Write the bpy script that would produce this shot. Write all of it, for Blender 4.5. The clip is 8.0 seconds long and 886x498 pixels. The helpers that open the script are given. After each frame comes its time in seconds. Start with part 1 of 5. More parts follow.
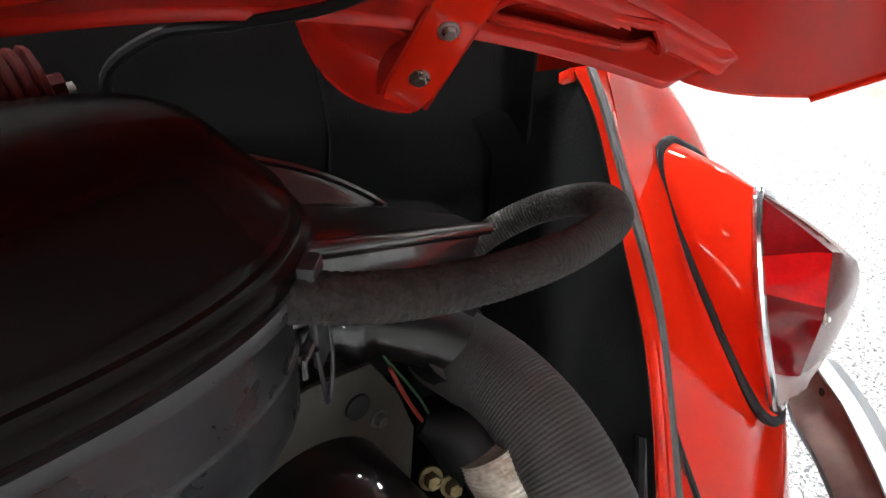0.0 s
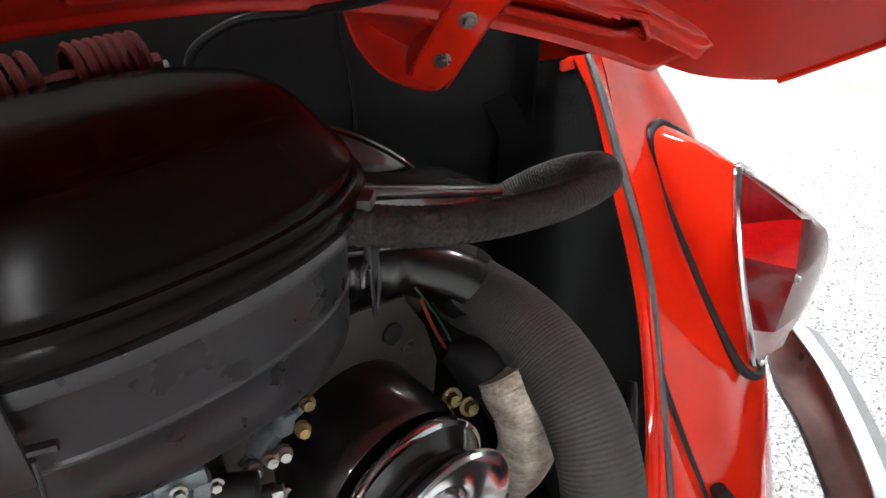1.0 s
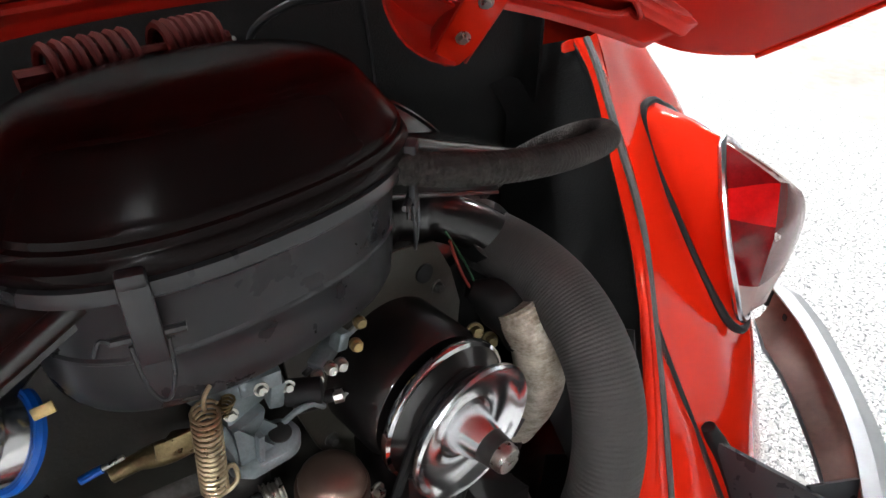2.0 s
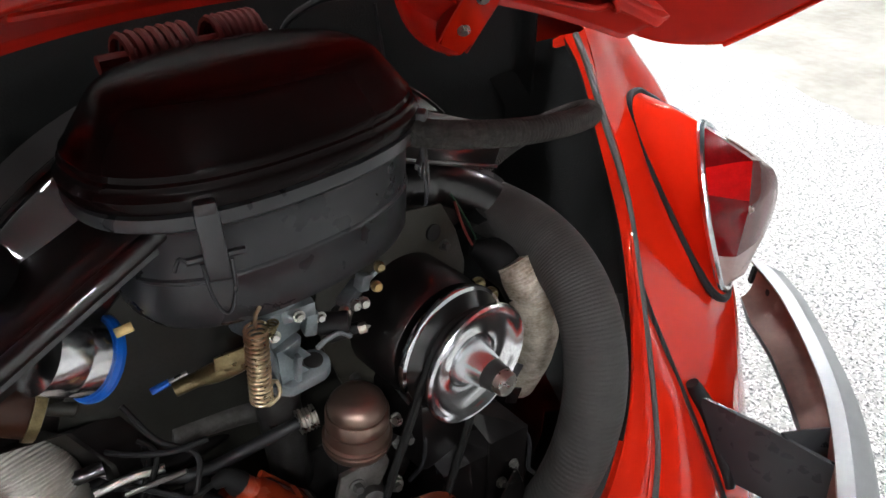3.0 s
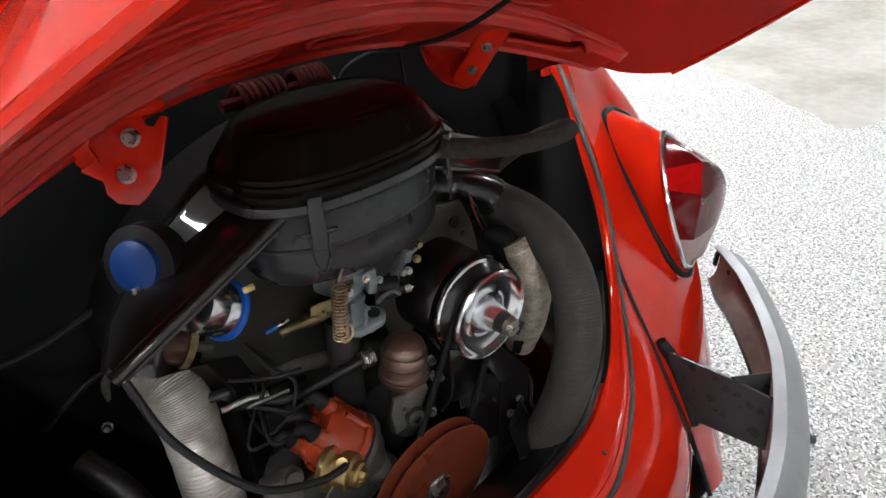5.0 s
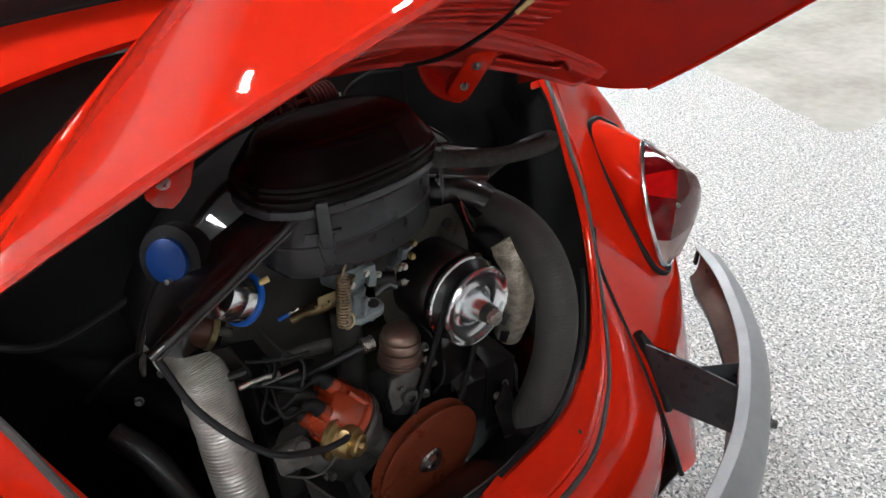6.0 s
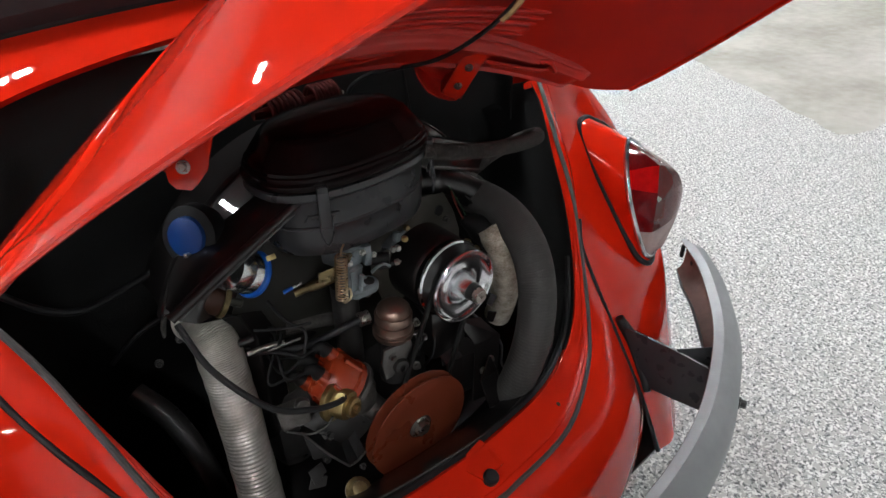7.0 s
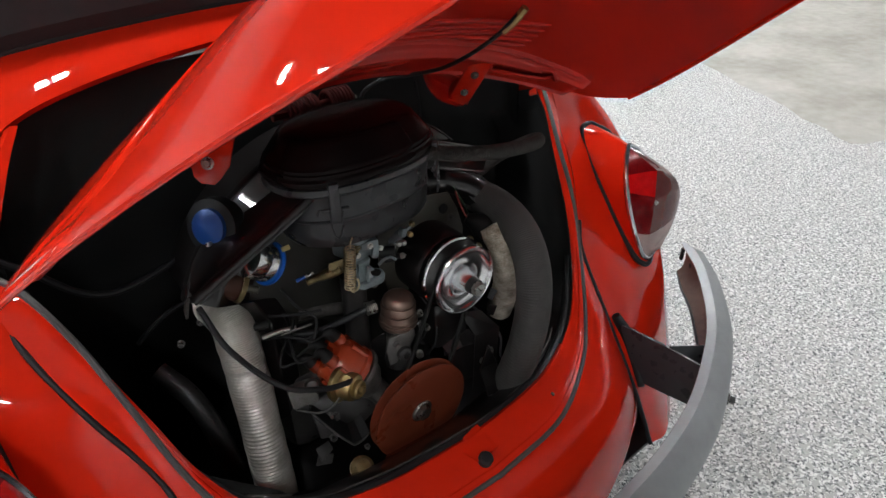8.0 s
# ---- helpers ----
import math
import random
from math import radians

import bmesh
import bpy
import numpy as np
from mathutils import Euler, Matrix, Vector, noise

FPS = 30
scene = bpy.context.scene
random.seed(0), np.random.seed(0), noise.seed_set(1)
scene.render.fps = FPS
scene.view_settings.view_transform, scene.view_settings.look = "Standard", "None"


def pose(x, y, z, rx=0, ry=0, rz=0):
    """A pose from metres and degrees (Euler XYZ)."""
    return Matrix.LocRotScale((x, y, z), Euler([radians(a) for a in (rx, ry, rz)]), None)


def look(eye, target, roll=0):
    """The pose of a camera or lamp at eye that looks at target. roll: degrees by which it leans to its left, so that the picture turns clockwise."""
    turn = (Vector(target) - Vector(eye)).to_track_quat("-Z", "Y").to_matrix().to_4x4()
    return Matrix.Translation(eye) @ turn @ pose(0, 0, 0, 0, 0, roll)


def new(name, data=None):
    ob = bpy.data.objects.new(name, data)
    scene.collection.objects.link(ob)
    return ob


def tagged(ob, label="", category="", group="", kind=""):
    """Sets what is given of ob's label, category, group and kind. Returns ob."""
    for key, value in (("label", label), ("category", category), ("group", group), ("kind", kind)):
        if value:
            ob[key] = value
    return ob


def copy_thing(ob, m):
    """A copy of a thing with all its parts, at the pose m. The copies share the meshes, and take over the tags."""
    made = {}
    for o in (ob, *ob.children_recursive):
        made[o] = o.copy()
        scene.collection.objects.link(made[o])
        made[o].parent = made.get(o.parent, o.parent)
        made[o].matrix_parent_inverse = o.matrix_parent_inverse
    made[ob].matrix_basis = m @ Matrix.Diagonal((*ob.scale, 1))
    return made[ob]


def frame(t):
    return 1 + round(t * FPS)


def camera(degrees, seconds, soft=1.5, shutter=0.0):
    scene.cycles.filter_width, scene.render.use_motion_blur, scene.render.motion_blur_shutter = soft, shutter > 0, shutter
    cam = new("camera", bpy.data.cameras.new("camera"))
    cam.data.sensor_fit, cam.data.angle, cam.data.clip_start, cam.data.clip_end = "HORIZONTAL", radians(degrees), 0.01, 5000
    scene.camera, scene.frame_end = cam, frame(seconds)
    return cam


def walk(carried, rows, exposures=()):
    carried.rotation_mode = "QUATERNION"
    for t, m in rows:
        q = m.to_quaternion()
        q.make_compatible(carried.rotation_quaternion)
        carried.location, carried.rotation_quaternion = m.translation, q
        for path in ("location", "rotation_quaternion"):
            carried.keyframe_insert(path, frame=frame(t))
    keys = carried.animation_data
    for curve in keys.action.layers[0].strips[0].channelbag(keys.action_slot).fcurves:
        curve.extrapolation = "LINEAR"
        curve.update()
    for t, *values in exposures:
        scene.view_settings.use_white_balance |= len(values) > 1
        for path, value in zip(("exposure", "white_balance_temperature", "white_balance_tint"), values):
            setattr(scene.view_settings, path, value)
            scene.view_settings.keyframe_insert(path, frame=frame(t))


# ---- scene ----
cam = camera(67.4, 8.0)
PATH = [
    (0, (0.003, 0.0, 0.988), (1.149, 1.197, -0.132), 1.1),
    (0.5, (-0.032, -0.022, 1.001), (1.112, 1.178, -0.117), 1.1),
    (1, (-0.06, -0.048, 1.003), (1.084, 1.151, -0.117), 1.0),
    (1.5, (-0.091, -0.072, 1.005), (1.056, 1.13, -0.108), 0.7),
    (1.7, (-0.108, -0.077, 1.009), (1.048, 1.106, -0.116), 0.7),
    (2.8, (-0.18, -0.142, 1.013), (0.977, 1.071, -0.079), -0.2),
    (3, (-0.194, -0.154, 1.017), (0.965, 1.061, -0.069), -0.5),
    (3.5, (-0.239, -0.176, 1.034), (0.925, 1.044, -0.041), -1.0),
    (4, (-0.272, -0.207, 1.051), (0.897, 1.018, -0.013), -1.4),
    (4.2, (-0.295, -0.227, 1.06), (0.887, 1.009, 0.023), -2.1),
    (5.3, (-0.349, -0.289, 1.113), (0.821, 0.942, 0.056), -2.2),
    (5.5, (-0.359, -0.304, 1.124), (0.808, 0.929, 0.067), -2.2),
    (6, (-0.379, -0.339, 1.147), (0.778, 0.901, 0.086), -2.0),
    (6.5, (-0.396, -0.38, 1.163), (0.746, 0.872, 0.099), -1.9),
    (7, (-0.411, -0.422, 1.176), (0.71, 0.846, 0.111), -1.8),
    (7.5, (-0.422, -0.446, 1.197), (0.685, 0.838, 0.137), -1.6),
    (8, (-0.434, -0.48, 1.201), (0.65, 0.825, 0.143), -1.5),
]
EXPOSURES = [(0, 0.9), (1.5, 0.85), (3.5, 0.5), (5.5, 0.22), (8, -0.22)]
walk(cam, [(t, look(eye, target, roll)) for t, eye, target, roll in PATH], exposures=EXPOSURES)

# ---- world and light ----
world = bpy.data.worlds.new("world")
scene.world = world
world.use_nodes = True
world.node_tree.nodes["Background"].inputs[0].default_value = (0.9, 0.95, 1.0, 1)
world.node_tree.nodes["Background"].inputs[1].default_value = 0.05
LAMP = 322.0          # strength of the ceiling troffers
XC = 0.028           # the car's middle line
CEIL = 4.6


# ---- materials ----
def material(name, color, rough=0.5, metal=0.0, coat=0.0, ior=1.5, trans=0.0, vary=0.0, scale=40.0, bump=0.0, bscale=300.0, rvary=0.0, spec=0.5, emit=0.0, stretch=(1, 1, 1), second=None):
    m = bpy.data.materials.new(name)
    m.use_nodes = True
    nt = m.node_tree
    b = nt.nodes["Principled BSDF"]
    b.inputs["Base Color"].default_value = (*color, 1)
    b.inputs["Roughness"].default_value = rough
    b.inputs["Metallic"].default_value = metal
    b.inputs["Coat Weight"].default_value = coat
    b.inputs["Coat Roughness"].default_value = 0.03
    b.inputs["IOR"].default_value = ior
    b.inputs["Transmission Weight"].default_value = trans
    b.inputs["Specular IOR Level"].default_value = spec
    if emit:
        b.inputs["Emission Color"].default_value = (*color, 1)
        b.inputs["Emission Strength"].default_value = emit
    co = nt.nodes.new("ShaderNodeTexCoord")
    mp = nt.nodes.new("ShaderNodeMapping")
    mp.inputs["Scale"].default_value = stretch
    nt.links.new(co.outputs["Object"], mp.inputs[0])

    def noise_node(s, detail):
        n = nt.nodes.new("ShaderNodeTexNoise")
        n.inputs["Scale"].default_value = s
        n.inputs["Detail"].default_value = detail
        nt.links.new(mp.outputs[0], n.inputs["Vector"])
        return n

    if vary:
        a, c = noise_node(scale, 6), noise_node(scale * 7, 3)
        mix = nt.nodes.new("ShaderNodeMath")
        mix.operation = "MULTIPLY_ADD"
        nt.links.new(c.outputs[0], mix.inputs[0])
        mix.inputs[1].default_value = 0.45
        nt.links.new(a.outputs[0], mix.inputs[2])
        ramp = nt.nodes.new("ShaderNodeValToRGB")
        ramp.color_ramp.elements[0].position, ramp.color_ramp.elements[1].position = 0.5, 0.95
        dark = second or tuple(v * (1 - vary) for v in color)
        ramp.color_ramp.elements[0].color = (*dark, 1)
        ramp.color_ramp.elements[1].color = (*color, 1)
        nt.links.new(mix.outputs[0], ramp.inputs[0])
        nt.links.new(ramp.outputs[0], b.inputs["Base Color"])
    if rvary:
        r = noise_node(scale * 1.7, 5)
        mr = nt.nodes.new("ShaderNodeMapRange")
        mr.inputs["From Min"].default_value, mr.inputs["From Max"].default_value = 0.3, 0.7
        mr.inputs["To Min"].default_value = max(0.02, rough - rvary)
        mr.inputs["To Max"].default_value = min(1, rough + rvary)
        nt.links.new(r.outputs[0], mr.inputs[0])
        nt.links.new(mr.outputs[0], b.inputs["Roughness"])
    if bump:
        n = noise_node(bscale, 4)
        bp = nt.nodes.new("ShaderNodeBump")
        bp.inputs["Strength"].default_value = bump
        bp.inputs["Distance"].default_value = 0.002
        nt.links.new(n.outputs[0], bp.inputs["Height"])
        nt.links.new(bp.outputs[0], b.inputs["Normal"])
    return m


RED = material("car_red", (0.60, 0.018, 0.005), 0.4, coat=1.0, spec=0.0, vary=0.04, scale=8)
# Car red in a darker copy, with the shade under the lid in it.
RED_IN = material("car_red_inside_shaded", (0.42, 0.013, 0.006), 0.33, spec=0.3, coat=0.35, vary=0.04, scale=14, bump=0.03, bscale=500)
BLACK = material("black_enamel", (0.006, 0.005, 0.005), 0.35, coat=1.0, spec=0.2, vary=0.2, scale=20)
SATIN = material("black_satin_enamel", (0.026, 0.027, 0.030), 0.30, vary=0.08, scale=25, rvary=0.05)
DARK = material("dark_engine_metal", (0.029, 0.027, 0.026), 0.42, vary=0.5, scale=30, rvary=0.15, bump=0.15, bscale=250)
BOARD = material("tar_board", (0.006, 0.0062, 0.0062), 0.72, spec=0.25, vary=0.35, scale=12, bump=0.25, bscale=450)
RUBBER = material("black_rubber", (0.013, 0.013, 0.014), 0.5, spec=0.25, vary=0.3, scale=40, rvary=0.1)
SEALGREY = material("grey_rubber_seal", (0.07, 0.068, 0.066), 0.6, vary=0.35, scale=60, bump=0.1)
CLOTH = material("braided_cloth", (0.034, 0.030, 0.027), 0.9, vary=0.6, scale=140, bump=0.9, bscale=420)
# Olive darkened in colour for the shade on the shroud's face.
OLIVE = material("shaded_olive_metal", (0.020, 0.0195, 0.016), 0.42, vary=0.4, scale=18, rvary=0.1, bump=0.1)
HOSE = material("black_paper_hose", (0.040, 0.038, 0.036), 0.7, vary=0.25, scale=60, bump=0.2, bscale=500)
FOIL = material("aluminium_duct_foil", (0.56, 0.545, 0.51), 0.4, metal=0.5, vary=0.3, scale=40, rvary=0.08, bump=0.15, bscale=260, second=(0.40, 0.38, 0.34))
TAN = material("tan_paper_duct", (0.62, 0.57, 0.49), 0.5, metal=0.4, vary=0.5, scale=50, bump=0.3, bscale=300, second=(0.22, 0.18, 0.13))
POLISHED = material("polished_steel", (0.80, 0.81, 0.83), 0.19, metal=1.0)
OLIVELIGHT = material("olive_drab_metal", (0.042, 0.039, 0.031), 0.45, vary=0.35, scale=25, rvary=0.1, bump=0.1)
COVERBLACK = material("black_stove_enamel", (0.0062, 0.0036, 0.0036), 0.22, spec=0.09, vary=0.2, scale=20, rvary=0.03)
CASTGREY = material("grimy_cast_alloy", (0.11, 0.105, 0.10), 0.5, metal=0.45, vary=0.5, scale=45, rvary=0.12, bump=0.3, bscale=400, second=(0.05, 0.045, 0.04))
GUNMETAL = material("dull_dark_steel", (0.13, 0.125, 0.12), 0.45, metal=0.7, vary=0.4, scale=70, rvary=0.1)
TARNISH = material("tarnished_brass", (0.23, 0.18, 0.09), 0.38, metal=0.8, vary=0.5, scale=80, rvary=0.12, bump=0.2, bscale=500)
# Spring red made nearly black: the lid's shadow is in the colour.
SHADERED = material("shaded_red_spring", (0.045, 0.004, 0.003), 0.6, spec=0.06, vary=0.3, scale=60)
BELT = material("worn_belt_rubber", (0.006, 0.006, 0.006), 0.62, spec=0.2, vary=0.3, scale=80)
CHROME = material("chrome", (0.83, 0.84, 0.86), 0.07, metal=1.0, rvary=0.03, scale=30)
SILVER = material("satin_bumper_metal", (0.37, 0.385, 0.395), 0.55, metal=0.75, vary=0.12, scale=9, rvary=0.08, bump=0.03, bscale=120)
PRIMER = material("dull_bumper_inside", (0.2, 0.13, 0.11), 0.55, metal=0.35, vary=0.35, scale=14, bump=0.1)
ZINC = material("zinc_casting", (0.27, 0.315, 0.335), 0.48, metal=0.55, vary=0.35, scale=60, bump=0.25, bscale=500)
SPRINGWIRE = material("pale_spring_wire", (0.62, 0.52, 0.34), 0.36, metal=0.9, vary=0.3, scale=120, rvary=0.1)
BRASS = material("brass", (0.46, 0.34, 0.15), 0.4, metal=0.95, vary=0.35, scale=70, rvary=0.1)
BRONZE = material("bronze_painted_metal", (0.24, 0.165, 0.132), 0.34, metal=0.85, vary=0.12, scale=30, rvary=0.06)
PULLEY = material("oxide_red_paint", (0.135, 0.027, 0.012), 0.3, vary=0.1, scale=10, rvary=0.07, bump=0.02)
CAPPLASTIC = material("orange_brown_plastic", (0.27, 0.034, 0.010), 0.24, vary=0.12, scale=25, rvary=0.08)
BLUE = material("blue_plastic", (0.003, 0.115, 0.56), 0.32, vary=0.12, scale=40)
BLUEDARK = material("blue_coil_enamel", (0.0015, 0.038, 0.19), 0.42, vary=0.15, scale=30)
STEEL = material("zinc_plated_steel", (0.55, 0.54, 0.5), 0.32, metal=1.0, vary=0.3, scale=90, rvary=0.1)
GREEN = material("green_wire", (0.012, 0.06, 0.025), 0.5)
REDWIRE = material("red_wire", (0.16, 0.014, 0.010), 0.5)
BROWN = material("brown_bakelite", (0.055, 0.019, 0.010), 0.3, spec=0.35, vary=0.35, scale=40)
RIM = material("worn_chrome_rim", (0.66, 0.66, 0.68), 0.17, metal=1.0, rvary=0.06, scale=30)
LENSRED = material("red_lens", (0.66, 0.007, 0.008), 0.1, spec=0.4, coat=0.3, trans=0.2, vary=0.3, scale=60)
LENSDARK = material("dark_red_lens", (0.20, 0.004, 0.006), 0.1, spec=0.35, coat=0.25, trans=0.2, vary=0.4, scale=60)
# Red dulled in colour to stand for glare on the lens's outer flank.
LENSOUT = material("glare_dulled_lens", (0.115, 0.019, 0.018), 0.14, spec=0.4, coat=0.3, trans=0.12, vary=0.2, scale=30)
LENSCLEAR = material("clear_lens", (0.50, 0.38, 0.36), 0.24, spec=0.3, coat=0.1, trans=0.3, vary=0.15, scale=40)
CANVAS = material("black_canvas", (0.016, 0.017, 0.019), 0.8, vary=0.3, scale=60, bump=0.4, bscale=900)
# Light grey for the unseen south wall, to bounce light into the bay.
BOUNCEWALL = material("light_bounce_wall_paint", (0.62, 0.62, 0.605), 0.7, vary=0.06, scale=2, bump=0.05)
WALLPAINT = material("grey_wall_paint", (0.2, 0.2, 0.196), 0.7, vary=0.06, scale=2, bump=0.05)
PALEWALL = material("pale_wall_paint", (0.74, 0.74, 0.72), 0.75, vary=0.08, scale=2, bump=0.05)
CEILPAINT = material("dark_ceiling_paint", (0.055, 0.055, 0.056), 0.8, vary=0.05, scale=2)
TROFFER = material("lamp_tube", (0.965, 0.985, 1.0), 0.5, emit=LAMP)
CASING = material("white_enamel", (0.8, 0.8, 0.8), 0.4, vary=0.05)


def flake_floor():
    m = bpy.data.materials.new("flake_epoxy")
    m.use_nodes = True
    nt = m.node_tree
    b = nt.nodes["Principled BSDF"]
    co = nt.nodes.new("ShaderNodeTexCoord")
    out = None
    for scale, edge, shade, seed in ((190, 0.385, (0.26, 0.265, 0.265), 0.0), (250, 0.340, (0.08, 0.083, 0.085), 3.1), (140, 0.365, (0.42, 0.415, 0.40), 7.7)):
        mp = nt.nodes.new("ShaderNodeMapping")
        mp.inputs["Location"].default_value = (seed, seed * 1.7, 0)
        nt.links.new(co.outputs["Object"], mp.inputs[0])
        nz = nt.nodes.new("ShaderNodeTexNoise")
        nz.inputs["Scale"].default_value = scale * 0.6
        nz.inputs["Detail"].default_value = 2
        nz.inputs["Distortion"].default_value = 0.7
        nt.links.new(mp.outputs[0], nz.inputs["Vector"])
        ramp = nt.nodes.new("ShaderNodeValToRGB")
        ramp.color_ramp.elements[0].position, ramp.color_ramp.elements[1].position = edge + 0.06, edge + 0.12
        ramp.color_ramp.elements[0].color, ramp.color_ramp.elements[1].color = (1, 1, 1, 1), (0, 0, 0, 1)
        nt.links.new(nz.outputs[0], ramp.inputs[0])
        mix = nt.nodes.new("ShaderNodeMix")
        mix.data_type = "RGBA"
        nt.links.new(ramp.outputs[0], mix.inputs[0])
        if out is None:
            mix.inputs[6].default_value = (0.74, 0.735, 0.715, 1)
        else:
            nt.links.new(out, mix.inputs[6])
        mix.inputs[7].default_value = (*shade, 1)
        out = mix.outputs[2]
    nt.links.new(out, b.inputs["Base Color"])
    b.inputs["Roughness"].default_value = 0.62
    return m


FLAKE = flake_floor()
CONCRETE = material("worn_concrete", (0.47, 0.455, 0.415), 0.75, vary=0.5, scale=2.2, bump=0.3, bscale=40, second=(0.30, 0.285, 0.245))


# ---- shaping helpers ----
def V(*a):
    return Vector(a)


def bez(ctrl, n):
    k = len(ctrl) - 1
    out = []
    for i in range(n):
        s = i / (n - 1)
        p = V(0, 0, 0)
        for j, c in enumerate(ctrl):
            p += math.comb(k, j) * s ** j * (1 - s) ** (k - j) * Vector(c)
        out.append(p)
    return out


def spline(pts, n, closed=False):
    """n points on a smooth curve through pts."""
    p = [Vector(q) for q in pts]
    m = len(p)
    span = m if closed else m - 1
    out = []
    for i in range(n):
        s = span * i / (n if closed else n - 1)
        k = min(int(s), span - 1)
        f = s - k
        if closed:
            a, b, c, d = p[(k - 1) % m], p[k % m], p[(k + 1) % m], p[(k + 2) % m]
        else:
            b, c = p[k], p[k + 1]
            a = p[k - 1] if k else b * 2 - c
            d = p[k + 2] if k + 2 < m else c * 2 - b
        out.append(0.5 * (2 * b + (c - a) * f + (2 * a - 5 * b + 4 * c - d) * f * f + (3 * b - a - 3 * c + d) * f ** 3))
    return out


def mirror(p):
    return V(2 * XC - p[0], p[1], p[2])


def sheet(rows, thick=0.0, closed=False):
    """A skin over rows of points, given a thickness."""
    bm = bmesh.new()
    g = [[bm.verts.new(p) for p in r] for r in rows]
    for a, b in zip(g, g[1:]):
        n = len(a)
        for i in range(n if closed else n - 1):
            j = (i + 1) % n
            bm.faces.new((a[i], a[j], b[j], b[i]))
    bmesh.ops.remove_doubles(bm, verts=bm.verts, dist=1e-6)
    bmesh.ops.recalc_face_normals(bm, faces=bm.faces)
    if thick:
        bmesh.ops.solidify(bm, geom=list(bm.faces), thickness=thick)
    return bm


def frames(path):
    t = [(path[min(i + 1, len(path) - 1)] - path[max(i - 1, 0)]).normalized() for i in range(len(path))]
    up = V(0, 0, 1) if abs(t[0].z) < 0.9 else V(1, 0, 0)
    u = t[0].cross(up).normalized()
    out = []
    for k in t:
        u = (u - k * u.dot(k)).normalized()
        out.append((u, k.cross(u)))
    return out


def tube(path, r, seg=12, cap=True):
    """A round bar along path; r is a radius or a function of the place 0..1 along it."""
    bm = bmesh.new()
    n = len(path)
    rings = []
    for i, (p, (u, w)) in enumerate(zip(path, frames(path))):
        rr = r(i / (n - 1)) if callable(r) else r
        rings.append([bm.verts.new(p + rr * (math.cos(a) * u + math.sin(a) * w)) for a in (2 * math.pi * k / seg for k in range(seg))])
    for a, b in zip(rings, rings[1:]):
        for i in range(seg):
            j = (i + 1) % seg
            bm.faces.new((a[i], a[j], b[j], b[i]))
    if cap:
        bm.faces.new(rings[0][::-1])
        bm.faces.new(rings[-1])
    bmesh.ops.recalc_face_normals(bm, faces=bm.faces)
    return bm


def ribbed(path, r, pitch, depth, seg=24, uneven=0.0, mouth=1.0):
    """A corrugated hose: rings of a given pitch along the path, uneven ones where it is worn."""
    length = sum((b - a).length for a, b in zip(path, path[1:]))
    n = max(8, int(length / pitch * 4))
    fine = spline(path, n)

    def radius(s):
        d = s * length
        k = 1 - uneven * (0.5 + 0.5 * math.sin(d * 173 + 2 * math.sin(d * 61)))
        open_up = mouth + (1 - mouth) * min(1.0, d / 0.026) ** 0.7
        return r * open_up + depth * k * (0.5 + 0.5 * math.cos(2 * math.pi * d / pitch + uneven * 2.2 * math.sin(d * 97))) + uneven * 0.0007 * math.sin(d * 83)
    return tube(fine, radius, seg)


def axis(origin, z, x=(1, 0, 0)):
    """A pose with the given origin and z direction."""
    z = Vector(z).normalized()
    x = Vector(x)
    x = (x - z * x.dot(z)).normalized()
    y = z.cross(x)
    return Matrix(((x.x, y.x, z.x, origin[0]), (x.y, y.y, z.y, origin[1]), (x.z, y.z, z.z, origin[2]), (0, 0, 0, 1)))


def lathe(profile, m, seg=48, a0=0.0, a1=360.0):
    """A turned shape: profile of (radius, height), about the z of m."""
    bm = bmesh.new()
    full = a1 - a0 >= 360
    cnt = seg if full else seg + 1
    rings = []
    for r, h in profile:
        if r < 1e-6:
            rings.append([bm.verts.new(m @ V(0, 0, h))])
        else:
            rings.append([bm.verts.new(m @ V(r * math.cos(a), r * math.sin(a), h)) for a in (radians(a0 + (a1 - a0) * k / seg) for k in range(cnt))])
    for a, b in zip(rings, rings[1:]):
        for i in range(cnt if full else cnt - 1):
            j = (i + 1) % cnt
            q = [a[i % len(a)], a[j % len(a)], b[j % len(b)], b[i % len(b)]]
            q = [v for k, v in enumerate(q) if v not in q[:k]]
            if len(q) > 2:
                bm.faces.new(q)
    bmesh.ops.recalc_face_normals(bm, faces=bm.faces)
    return bm


def block(m, sx, sy, sz, bevel=0.003, seg=2):
    """A box centred on m with rounded edges."""
    bm = bmesh.new()
    bmesh.ops.create_cube(bm, size=1)
    bmesh.ops.scale(bm, vec=(sx, sy, sz), verts=bm.verts)
    if bevel:
        bmesh.ops.bevel(bm, geom=list(bm.edges), offset=bevel, segments=seg, profile=0.5, affect="EDGES")
    bm.transform(m)
    return bm


def plate(outline, m, thick, bevel=0.0):
    """A flat plate: outline of (x, y) on m, thickness along its z."""
    bm = bmesh.new()
    f = bm.faces.new([bm.verts.new((x, y, 0)) for x, y in outline])
    r = bmesh.ops.extrude_face_region(bm, geom=[f])
    bmesh.ops.translate(bm, vec=(0, 0, thick), verts=[v for v in r["geom"] if isinstance(v, bmesh.types.BMVert)])
    bmesh.ops.recalc_face_normals(bm, faces=bm.faces)
    if bevel:
        bmesh.ops.bevel(bm, geom=[e for e in bm.edges if len(e.link_faces) == 2 and e.calc_face_angle() > 0.6], offset=bevel, segments=2, profile=0.5, affect="EDGES")
    bm.transform(m)
    return bm


